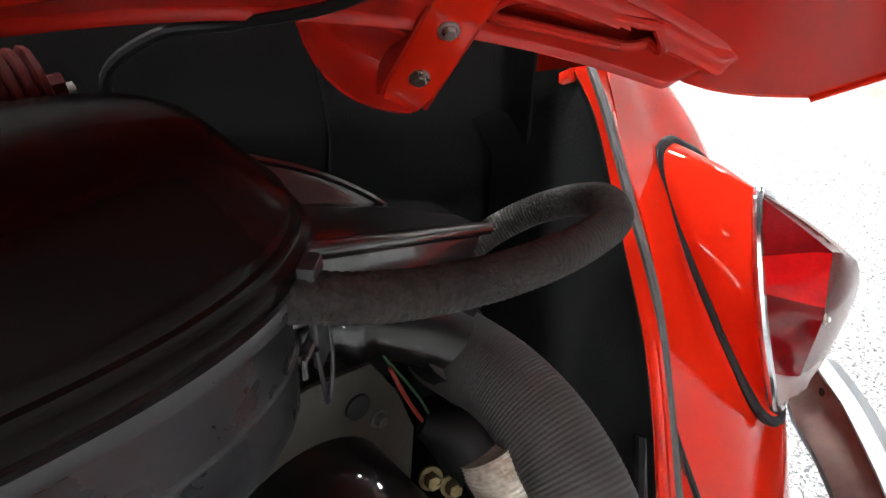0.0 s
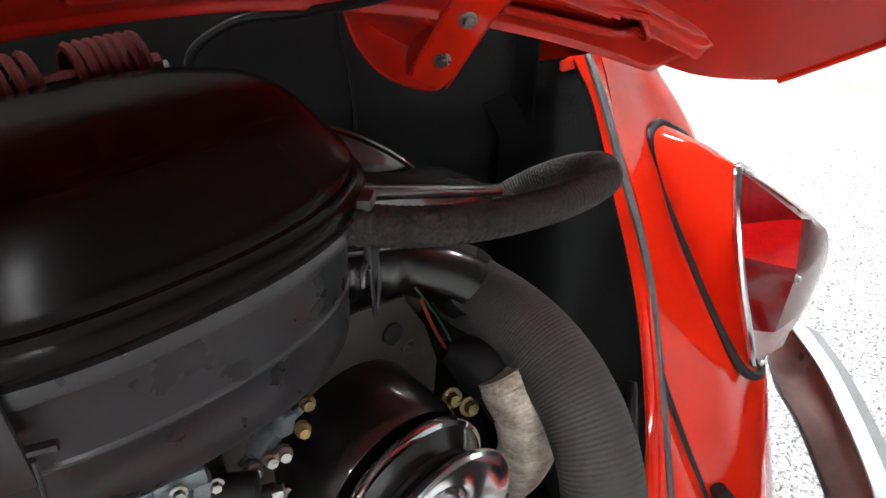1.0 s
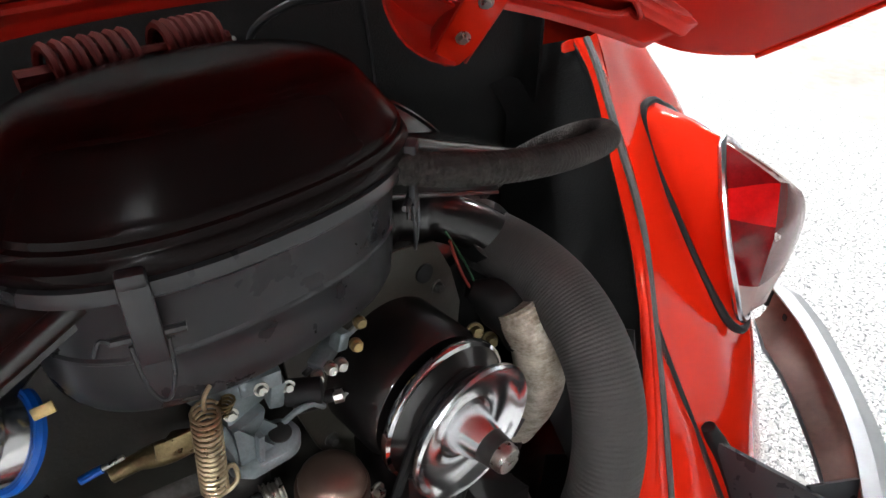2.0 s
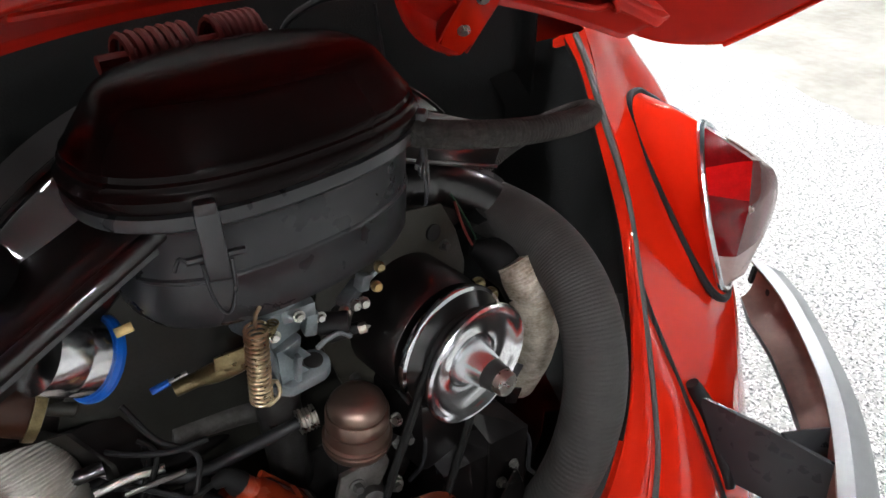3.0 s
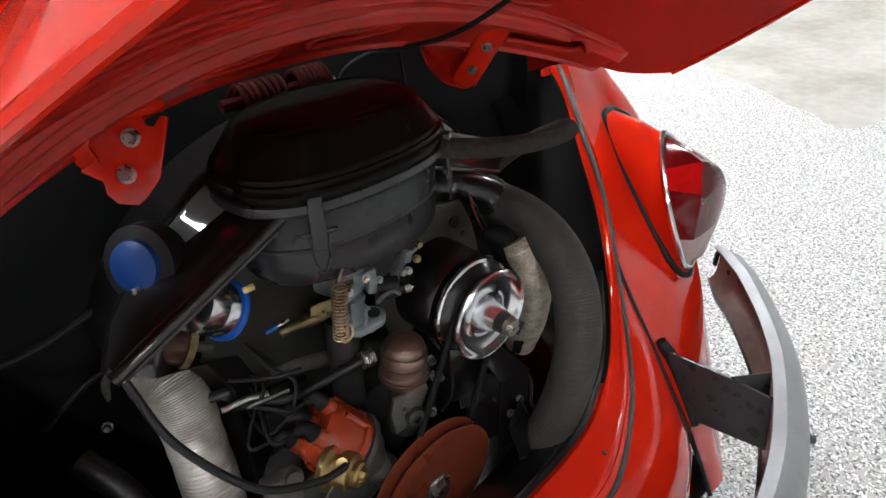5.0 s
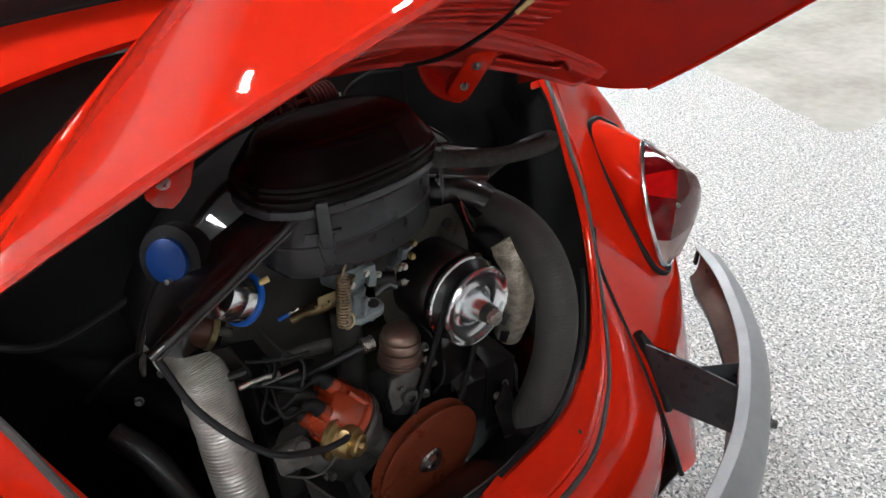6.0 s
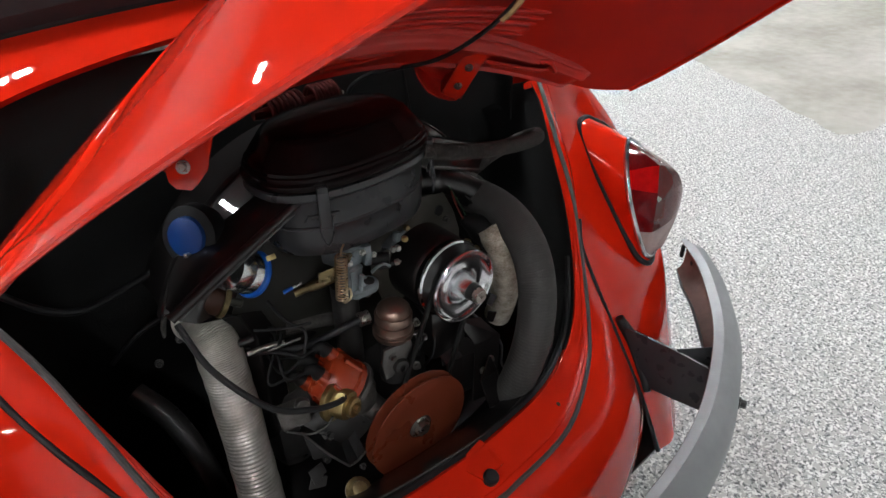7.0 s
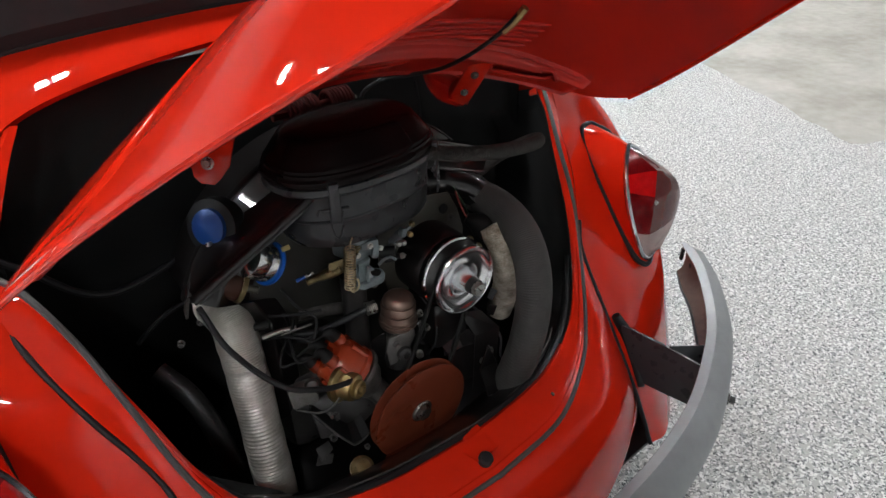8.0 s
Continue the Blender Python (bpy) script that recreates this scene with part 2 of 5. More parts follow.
def join(*bms):
    out = bmesh.new()
    for b in bms:
        me = bpy.data.meshes.new("tmp")
        b.to_mesh(me)
        b.free()
        out.from_mesh(me)
        bpy.data.meshes.remove(me)
    return out


def mesh_object(name, bm, mat, smooth=True):
    me = bpy.data.meshes.new(name)
    bm.to_mesh(me)
    bm.free()
    me.materials.append(mat)
    if smooth:
        me.shade_smooth()
        me.set_sharp_from_angle(angle=radians(35))
    return new(name, me)


def part(name, bm, mat, parent, label="", smooth=True):
    ob = mesh_object(name, bm, mat, smooth)
    if parent.parent and parent.parent.parent:      # three levels at most
        parent = parent.parent
    ob.parent = parent
    return tagged(ob, label) if label else ob


def bolt(name, p, direction, r, h, mat, parent, washer=True):
    m = axis(p, direction)
    prof = [(0, 0), (r * 1.5, 0), (r * 1.5, h * 0.25), (r * 1.05, h * 0.3)] if washer else [(0, 0), (r, 0)]
    bms = [lathe(prof, m, 18)] if washer else []
    bms.append(lathe([(0, h * 0.25), (r, h * 0.25), (r, h * 0.85), (r * 0.85, h), (0, h)], m, 6))
    return part(name, join(*bms), mat, parent)
# ---- the room ----
def structure(name, bm, mat, label, cat):
    return tagged(mesh_object(name, bm, mat, False), label, cat, kind="structure")


X0, X1, Y0, Y1 = -8.0, 14.5, -8.5, 9.5
XM, YM, XS, YS = (X0 + X1) / 2, (Y0 + Y1) / 2, X1 - X0, Y1 - Y0
EDGE = [(14.5, 8.5), (7.0, 4.6), (3.9, 2.55), (3.42, 1.75), (3.30, 1.52), (3.22, 1.36), (3.09, 1.17), (3.05, 1.05), (2.95, 0.86), (2.85, 0.74), (2.80, 0.60), (2.73, 0.52), (2.70, 0.45), (2.75, 0.40), (2.86, 0.36), (3.05, 0.35), (3.6, 0.2), (7.0, -0.6), (14.5, -2.1)]
bm = bmesh.new()
bm.faces.new([bm.verts.new((x, y, 0)) for x, y in [(X0, Y0), (X1, Y0)] + EDGE[::-1] + [(X1, Y1), (X0, Y1)]])
structure("floor", bm, FLAKE, "white speckled flake epoxy floor of a showroom", "floor")
bm = bmesh.new()
bm.faces.new([bm.verts.new((x, y, -0.004)) for x, y in EDGE[::-1]])
structure("floor_concrete", bm, CONCRETE, "bare worn beige concrete area of the floor", "floor")
# Unseen walls: south bounces light into the bay, east mirrors in the wing.
for nm, x, y, sx, sy in (("wall_north", XM, Y1 + 0.1, XS + 0.4, 0.2), ("wall_south", XM, Y0 - 0.1, XS + 0.4, 0.2), ("wall_east", X1 + 0.1, YM, 0.2, YS), ("wall_west", X0 - 0.1, YM, 0.2, YS)):
    structure(nm, block(pose(x, y, CEIL / 2), sx, sy, CEIL, 0), PALEWALL if nm == "wall_east" else BOUNCEWALL if nm == "wall_south" else WALLPAINT, "unseen plain pale painted showroom wall" if nm == "wall_east" else "unseen plain grey painted showroom wall", "wall")
structure("ceiling", block(pose(XM, YM, CEIL + 0.1), XS + 0.4, YS + 0.4, 0.2, 0), CEILPAINT, "plain dark grey showroom ceiling", "ceiling")


def ceiling_light(x, y):
    base = new("ceiling_light")
    tagged(base, "white ceiling light with two bright diffuser panels", "ceiling light", "ceiling lights")
    part("casing", block(pose(0, 0, -0.02), 0.42, 0.42, 0.04, 0.006), CASING, base)
    for sx in (-0.11, 0.11):
        part("diffuser", block(pose(sx, 0, -0.044), 0.15, 0.33, 0.012, 0.003), TROFFER, base)
    base.location = (x, y, CEIL)
    return base


first = ceiling_light(-2.3, 7.6)
# The lamp at y -3.2 is added off the grid to fill the left side.
for ly, columns in ((-6.4, (-5.7, -2.65, 13.3)), (-3.2, (-2.6,)), (-2.5, (-5.7, 9.4)), (1.8, (-5.7, -2.75, -0.25, 3.0, 5.9, 9.4)), (5.6, (-5.7, -2.6, 0.2, 3.0, 5.9, 9.4))):
    for lx in columns:
        copy_thing(first, pose(lx, ly, CEIL))

# ---- the car: body ----
car = new("car")
tagged(car, "red vintage rear-engined convertible with its engine lid open", "car")

# right half of the rear opening; the left half mirrors it
LIP = [(0.484, 0.337, 0.795), (0.4607, 0.291, 0.768), (0.430, 0.235, 0.705), (0.4005, 0.175, 0.628), (0.371, 0.129, 0.547), (0.325, 0.088, 0.487), (0.255, 0.052, 0.468), (0.164, 0.0235, 0.466), (XC, 0.016, 0.459)]
SEAL = [(0.487, 0.324, 0.797), (0.4618, 0.286, 0.775), (0.4355, 0.233, 0.720), (0.4155, 0.180, 0.652), (0.386, 0.123, 0.547), (0.343, 0.069, 0.468), (0.280, 0.022, 0.438), (0.170, -0.026, 0.423), (XC, -0.039, 0.421)]
SEAM = [(0.470, 0.800, 0.960), (0.505, 0.397, 0.858), (0.4845, 0.267, 0.7175), (0.456, 0.205, 0.645), (0.4135, 0.1415, 0.547), (0.404, 0.057, 0.435), (0.395, -0.019, 0.333), (0.387, -0.072, 0.246)]
MID = [(0.560, 0.800, 0.900), (0.545, 0.410, 0.850), (0.565, 0.300, 0.730), (0.556, 0.215, 0.608), (0.546, 0.116, 0.491), (0.520, 0.045, 0.390), (0.490, -0.010, 0.300), (0.465, -0.060, 0.220)]
CROWN = [(0.720, 1.000, 0.780), (0.660, 0.500, 0.810), (0.690, 0.345, 0.708), (0.720, 0.270, 0.600), (0.700, 0.160, 0.450), (0.665, 0.100, 0.330), (0.640, 0.060, 0.240), (0.600, 0.030, 0.190)]
FLANK = [(0.760, 1.100, 0.620), (0.775, 0.720, 0.600), (0.765, 0.520, 0.540), (0.755, 0.400, 0.450), (0.745, 0.320, 0.360), (0.730, 0.270, 0.280), (0.710, 0.230, 0.210), (0.680, 0.200, 0.170)]


def side(pts, s):
    return [Vector(p) if s > 0 else mirror(p) for p in pts]


for s in (1, -1):
    n = 60
    lip, seal = spline(side(LIP, s), n), spline(side(SEAL, s), n)
    inner = [p + V(0.002 * s, 0.010, -0.008).lerp(V(0.010 * s, 0.009, -0.003), max(0, min(1, (p.z - 0.52) / 0.12))) for p in lip]
    profile = ((0.0, 0.001), (0.03, 0), (0.22, -0.0012), (0.42, -0.0012), (0.47, -0.0024), (0.68, -0.0026), (0.745, -0.0020), (0.77, 0.0016), (0.795, -0.0008), (1.0, 0))
    outside = [[p.lerp(q, f) + V(0, d, -0.9 * d) for p, q in zip(lip, seal)] for f, d in profile]
    inside = [[p + V(0, 0.0014, -0.0016) for p in row] for row in outside[::-3]]
    panel = part("opening_flange", sheet([inner] + outside + inside + [[p + V(0.001 * s, 0.0015, -0.001) for p in inner]]), RED, car, "glossy red rolled flange of the engine opening")
    part("flange_seal", tube(seal, 0.0042, 8), SEALGREY, panel, "worn grey rubber seal")
    part("inner_seal", tube([p + V(0.003 * s * max(0, min(1, (p.z - 0.48) / 0.06)), 0.004, -0.005) for p in inner if p.z < 0.56], 0.0085, 10), RUBBER, panel, "black rubber bulb seal")
    # body between the seal, the wing's seam and the lower edge
    seam = spline(side(SEAM, 1), 71)
    rim = spline(side([seam[14], seam[17], seam[20], seam[25], seam[30], seam[35], seam[40], seam[45], seam[50], (0.385, -0.035, 0.300), (0.200, -0.100, 0.236), (XC, -0.110, 0.230)], s), n)
    rows = []
    for f in (0, 0.12, 0.28, 0.46, 0.64, 0.82, 1.0):
        rows.append([a.lerp(b, f) + V(0, -0.11, 0.055) * (b - a).length * min(1, (b - a).length / 0.12) * 4 * f * (1 - f) for a, b in zip(seal, rim)])
    part("rear_apron", sheet(rows, 0.002), RED, car, "glossy red apron round the engine opening")
    # dark side of the bay behind the flange
    part("bay_side_panel", sheet([[p + V(0.0012 * s, 0.002, -0.0025) for p in lip[:44]], [p + V(0.002 * s, 0.006, -0.004) for p in inner[:44]], [p + V(0.012 * s, 0.07, -0.03) for p in inner[:44]], [V(XC + s * 0.425, max(p.y + 0.12, 0.40), min(p.z, 0.86) - 0.05) for p in inner[:44]]], 0.002), BOARD, car, "black tar-board side of the engine bay")
    # wing
    grid = []
    for a, b, c, d in zip(spline(side(SEAM, s), 56), spline(side(MID, s), 56), spline(side(CROWN, s), 56), spline(side(FLANK, s), 56)):
        grid.append(spline([a, b, c, d], 28))
    wing = part("rear_wing", sheet(grid, 0.002), RED, car, "bulging glossy red rear wing")
    part("wing_bead", tube(spline(side(([(0.489, 0.319, 0.769)] + SEAM[2:]) if s < 0 else [(0.4348, 0.1735, 0.596)] + SEAM[4:], s), 60), 0.0042, 8), RUBBER, wing, "black rubber bead along the wing seam")

# body above the opening, and the folded roof
low = [V(XC + x, 0.437 - 0.2 * x * x - 575 * x ** 12, 0.968 - 0.25 * x * x - 900 * x ** 12) for x in (0.462 * (k / 40 - 1) for k in range(81))]
high = [V(XC + x, 0.503 + 0.11 * x * x + 150 * x ** 12, 0.994 - 0.15 * x * x - 290 * x ** 12) for x in (0.492 * (k / 40 - 1) for k in range(81))]
lipin = [p + V(0, 0.012, -0.008) for p in low]
mid = [a.lerp(b, 0.5) + V(0, -0.008, 0.012) for a, b in zip(low, high)]
back = [p + V(0, 0.25, 0.05) for p in high]
part("rear_deck_panel", sheet([lipin] + [[a.lerp(b, f) + V(0, -0.0036, 0.0054) * 4 * f * (1 - f) for a, b in zip(low, high)] for f in (0.02, 0.06, 0.12, 0.22, 0.36, 0.5, 0.64, 0.78, 0.9, 1.0)] + [back], 0.002), RED, car, "glossy red body panel below the folded roof")
outer = spline(side([(0.410, 0.403, 0.921), (0.458, 0.372, 0.872), (0.493, 0.338, 0.808)], -1), 24)
inner = spline(side([(0.398, 0.396, 0.927), (0.420, 0.372, 0.900), (0.440, 0.354, 0.868), (0.476, 0.338, 0.798)], -1), 24)
part("corner_gutter", sheet([outer, [p.lerp(q, 0.5) + V(0, -0.004, 0.003) for p, q in zip(outer, inner)], inner, [p + V(0, 0.012, -0.003) for p in inner]], 0.0015), RED, car, "red gutter at the upper corner of the opening")
roof0 = [p + V(0, 0.012, -0.004) for p in high]
prof = [(0, 0.0), (-0.02, 0.03), (-0.015, 0.10), (0.05, 0.17), (0.2, 0.2), (0.45, 0.18)]
part("folded_roof", sheet([[p + V(0, dy, dz) for p in roof0] for dy, dz in prof], 0.004), CANVAS, car, "black canvas convertible roof, folded down")
part("roof_piping", tube([p + V(0, -0.003, 0.006) for p in roof0], 0.006, 8), RUBBER, car, "black piping along the roof")

# unseen closed underside and cabin block behind the engine bay, added to block light
part("underbody_blocker", plate([(-0.36, -0.06), (0.42, -0.06), (0.48, 0.02), (0.56, 0.24), (0.56, 0.62), (-0.50, 0.62), (-0.50, 0.24), (-0.42, 0.02)], pose(0, 0, 0.225), 0.006), DARK, car, "unseen dark plate below the engine, added to block light")
part("body_blocker", block(pose(XC, 1.15, 0.55), 1.0, 1.1, 0.66, 0.05), DARK, car, "unseen dark block for the body, added to block light")

# engine bay: board at the front, dark sides, tin floor
wall = spline([(-0.415, 0.36, 0), (-0.41, 0.42, 0), (-0.36, 0.47, 0), (-0.1, 0.49, 0), (0.16, 0.49, 0), (0.38, 0.47, 0), (0.468, 0.42, 0), (0.470, 0.37, 0)], 60)
part("bay_lining", sheet([[p + V(0, 0, z) for p in wall] for z in (0.25, 0.45, 0.62, 0.8, 0.94)], 0.004), BOARD, car, "black tar-board lining of the engine bay")
tin = [(-0.36, 0.10), (-0.30, 0.05), (-0.15, 0.03), (XC, 0.025), (0.2, 0.03), (0.31, 0.07), (0.38, 0.12), (0.45, 0.3), (0.45, 0.47), (-0.41, 0.47), (-0.42, 0.3)]
part("engine_tin", plate(tin, pose(0, 0, 0.335), 0.004), BLACK, car, "satin black engine cover plate")

# rear wheels inside the wings
for s in (1, -1):
    c = V(0.655, 0.62, 0.315) if s > 0 else mirror((0.655, 0.62, 0.315))
    m = axis(c, (s, 0, 0), (0, 1, 0))
    wheel = part("wheel", lathe([(0.18, -0.07), (0.25, -0.08), (0.298, -0.072), (0.313, -0.05), (0.315, 0.0), (0.313, 0.05), (0.298, 0.072), (0.25, 0.08), (0.19, 0.07)], m, 48), RUBBER, car, "black rubber tyre")
    part("rim", lathe([(0.0, 0.03), (0.08, 0.035), (0.12, 0.01), (0.16, 0.02), (0.19, 0.06), (0.195, 0.07)], m, 48), CASING, wheel, "painted steel rim")

# ---- engine lid, standing open ----
EDGE_R = [(0.495, 0.179, 0.799), (0.538, 0.097, 0.849), (0.450, -0.042, 0.963), (0.374, -0.182, 1.068)]
EDGE_L = [(-0.472, 0.176, 0.8015), (-0.462, 0.098, 0.8725), (-0.373, -0.050, 0.999), (-0.287, -0.167, 1.084)]
DOME, UPY, UPZ = 0.19, 0.60, 0.79


def lid_edge(v, ctrl, sx):
    """An edge of the lid; v runs from the hinge end towards the tail end."""
    c = [Vector(p) for p in ctrl]
    q = max(0.0, min(v, 1.0))
    p = sum((math.comb(3, j) * q ** j * (1 - q) ** (3 - j) * c[j] for j in range(4)), V(0, 0, 0))
    if v < 0:
        p += v * 3 * (c[1] - c[0])
    if v > 1:
        p += (v - 1) * 3 * (c[3] - c[2])
    return p


def lid_point(u, v, drop=0.0):
    """u across, -1 to 1; v along; drop: metres below the outer skin."""
    e = lid_edge(v, EDGE_L, -1).lerp(lid_edge(v, EDGE_R, 1), 0.5 + 0.5 * u)
    d = DOME * (1 - abs(u) ** 2.2) - drop
    return e + V(0, UPY * d, UPZ * d)


def lid_v(u, f):
    """Rounded outline: the row at part f (0..1) of the lid's length at u."""
    v0 = -0.175 * (1 - abs(u) ** 2.0) + 0.11 * max(0.0, (abs(u) - 0.90) / 0.10) ** 2
    v1 = 1.22 + 0.28 * (1 - abs(u) ** 4)
    return v0 + (v1 - v0) * f


US = [math.sin(math.pi / 2 * (i / 24 - 1)) for i in range(49)]
lid = part("engine_lid", sheet([[lid_point(u, lid_v(u, f / 30)) for u in US] for f in range(31)], 0.0015), RED, car, "glossy red engine lid standing open")
part("inner_skin", sheet([[lid_point(u * 0.985, lid_v(u, 0.012 + f / 30 * 0.97), 0.004) for u in US] for f in range(31)], 0.001), RED_IN, lid, "dull red painted inside of the lid, darkened for shade")
# hem round the outline
ring = [lid_point(1, lid_v(1, f / 20), 0.002) for f in range(21)] + [lid_point(u, lid_v(u, 1), 0.002) for u in (math.cos(math.pi * k / 60) for k in range(1, 60))] + [lid_point(-1, lid_v(1, 1 - f / 20), 0.002) for f in range(21)]
part("hem", tube(ring, 0.0028, 8), RED, lid)


def slot_gap(u, v, s, u0, v0, u1, v1, half):
    """Whether a place of the rail lies in a rounded slot between two ends."""
    a, b = u * s, v
    k = max(0.0, min(1.0, (a - u0) / (u1 - u0)))
    return math.hypot((a - u0 - (u1 - u0) * k) * 0.42, (b - v0 - (v1 - v0) * k) * 0.26) < half


SLOTS = ((1, 0.575, 0.013, 0.715, 0.052, 0.0105), (-1, 0.575, 0.013, 0.715, 0.052, 0.0105), (1, 0.06, -0.030, 0.235, 0.015, 0.0090), (-1, 0.06, -0.030, 0.235, 0.015, 0.0090))


def rail_v(u, a):
    """Rows of the front rail: a = 0 at the lid's front edge, 1 behind its ridge."""
    v0 = lid_v(u, 0.006)
    return v0 + (0.118 - 0.02 * u * u - v0) * a


def rail_drop(u, a):
    def step(e0, e1, x):
        k = max(0.0, min(1.0, (x - e0) / (e1 - e0)))
        return k * k * (3 - 2 * k)
    end = 1 - step(0.82, 0.885, abs(u))
    flat = step(0.0, 0.10, a) * (1 - step(0.92, 1.0, a))
    ridge = step(0.70, 0.80, a) * (1 - step(0.84, 0.92, a))
    lip = step(0.02, 0.06, a) * (1 - step(0.08, 0.16, a))
    return 0.004 + end * (0.013 * flat + 0.009 * ridge + 0.005 * lip)


def front_rail():
    bm = bmesh.new()
    nu, na = 230, 56
    g = [[None] * (na + 1) for _ in range(nu + 1)]
    for i in range(nu):
        for j in range(na):
            u, a = -0.89 + 1.78 * (i + 0.5) / nu, (j + 0.5) / na
            if any(slot_gap(u, rail_v(u, a), *q) for q in SLOTS):
                continue
            quad = []
            for p, q in ((i, j), (i + 1, j), (i + 1, j + 1), (i, j + 1)):
                if g[p][q] is None:
                    uu, aa = -0.89 + 1.78 * p / nu, q / na
                    g[p][q] = bm.verts.new(lid_point(uu, rail_v(uu, aa), rail_drop(uu, aa)))
                quad.append(g[p][q])
            bm.faces.new(quad)
    bmesh.ops.recalc_face_normals(bm, faces=bm.faces)
    return bm


rail = part("front_rail", front_rail(), RED_IN, lid, "pressed red stiffening rail")
for s, u0, v0, u1, v1, half in SLOTS:
    rim = []
    for k in range(48):
        g = 2 * math.pi * k / 48
        c, d = math.cos(g), math.sin(g)
        uu, vv = (u1, v1) if c > 0 else (u0, v0)
        uu, vv = uu + half * c / 0.42, vv + half * d / 0.26
        a = (vv - rail_v(uu, 0)) / (rail_v(uu, 1) - rail_v(uu, 0))
        rim.append(lid_point(s * uu, vv, rail_drop(uu, a)))
    part("slot_lip", tube(spline(rim, 96, True) + rim[:1], 0.0034, 8), RED_IN, rail, "rolled edge of a slot")


def cross_ridge(v, bend, u0, depth, wide):
    rows = []
    for a in range(9):
        dd = math.sin(math.pi * a / 8)
        rows.append([lid_point(u, v - bend * u * u + wide * (a / 8 - 0.5), 0.004 + depth * dd * min(1, (u0 - abs(u)) / 0.05)) for u in (-u0 + 2 * u0 * k / 79 for k in range(80))])
    return sheet(rows, 0.0)


part("front_ridge", cross_ridge(0.118, 0.03, 0.86, 0.008, 0.030), RED_IN, lid, "pressed red ridge")
# louvres
for row in range(5):
    for s in (1, -1):
        line = []
        for k in range(25):
            u = 0.10 + (0.587 - 0.10) * k / 24
            line.append(lid_point(s * u, 0.168 + 0.0388 * row - 0.09 * (1 - (u / 0.587) ** 2), 0.0055))
        part("louvre", tube(line, lambda q: 0.0034 if 0.02 < q < 0.985 else 0.0012, 8), RED_IN, lid)

# hinges: bolted plates on both sides, coil springs between
m = axis((-0.172, 0.270, 0.886), (-0.60, -0.72, 0.34), (0, 0.35, -1))
hinge = part("hinge_plate", plate([(-0.038, -0.034), (-0.030, -0.022), (-0.024, -0.016), (-0.022, -0.010), (-0.030, -0.006), (-0.036, 0.006), (-0.026, 0.012), (-0.026, 0.018), (-0.036, 0.022), (-0.036, 0.028), (0.014, 0.028), (0.032, 0.020), (0.040, 0.014), (0.042, -0.002), (0.036, -0.012), (0.026, -0.016), (0.022, -0.034)], m, 0.004, 0.001), RED, car, "red hinge plate with two bolts")
for d in (-0.014, 0.016):
    bolt("hinge_bolt", m @ V(d, 0.002, 0.004), m.to_3x3() @ V(0, 0, 1), 0.0052, 0.007, STEEL, hinge)
part("hinge_strip", tube(spline([(-0.196, 0.268, 0.917), (-0.168, 0.268, 0.921), (-0.137, 0.270, 0.919)], 10), 0.0075, 8), RED, hinge, "folded red strip along the lid rail")
part("hinge_ear", sheet([[V(-0.193, 0.276, 0.913), V(-0.196, 0.282, 0.898), V(-0.188, 0.282, 0.868)], [V(-0.211, 0.284, 0.902), V(-0.207, 0.290, 0.884), V(-0.192, 0.290, 0.866)]], 0.003), RED, hinge, "bent red ear of the hinge", False)
part("hinge_arm", tube(spline([(-0.17, 0.285, 0.90), (-0.16, 0.33, 0.90), (-0.15, 0.40, 0.87)], 12), 0.011, 8), RED_IN, hinge)
m = axis((0.2585, 0.279, 0.870), (-0.50, -0.72, -0.40), (-0.10, 0.55, -0.83))
hinge = part("hinge_plate", plate([(-0.070, -0.016), (0.030, -0.016), (0.046, -0.012), (0.052, 0.0), (0.046, 0.012), (0.030, 0.016), (-0.070, 0.016)], m, 0.005, 0.002), RED, car, "red hinge leg with two screws")
for d in (-0.019, 0.018):
    bolt("hinge_screw", m @ V(d, 0.0, 0.005), m.to_3x3() @ V(0, 0, 1), 0.0042, 0.005, STEEL, hinge)
for y in (-0.016, 0.016):
    part("flange", block(m @ pose(-0.012, y, -0.006), 0.11, 0.003, 0.020, 0.001), RED_IN, hinge)
rows = []
for k in range(9):
    f = k / 8
    top = V(0.192, 0.296, 0.905).lerp(V(0.262, 0.283, 0.872), f)
    low = bez([(0.186, 0.304, 0.893), (0.196, 0.302, 0.842), (0.256, 0.296, 0.826)], 9)[k]
    rows.append([top.lerp(low, g / 6) + V(0.012, 0.034, 0.0) * math.sin(math.pi * g / 6) * (0.35 + 0.65 * math.sin(math.pi * f)) for g in range(7)])
part("gusset", sheet(rows, 0.002), RED_IN, hinge, "pressed red gusset")
hs = part("hinge_bar", tube([V(-0.05, 0.345, 0.874), V(0.08, 0.338, 0.874)], 0.007, 10), SHADERED, car, "dull red hinge spring bar, darkened for the lid's shadow")
for x0, x1 in ((-0.035, 0.018), (0.033, 0.072)):
    turns = 7
    part("lid_spring", tube([V(x0 + (x1 - x0) * k / (turns * 14), 0.338 + 0.016 * math.cos(2 * math.pi * k / 14), 0.874 + 0.019 * math.sin(2 * math.pi * k / 14)) for k in range(turns * 14 + 1)], 0.003, 6), SHADERED, hs, "dull red coil spring, darkened for the lid's shadow")
part("spring_end", lathe([(0, 0), (0.003, 0), (0.003, 0.005), (0, 0.006)], axis((0.078, 0.335, 0.874), (1, 0, 0), (0, 1, 0)), 12), STEEL, hs)

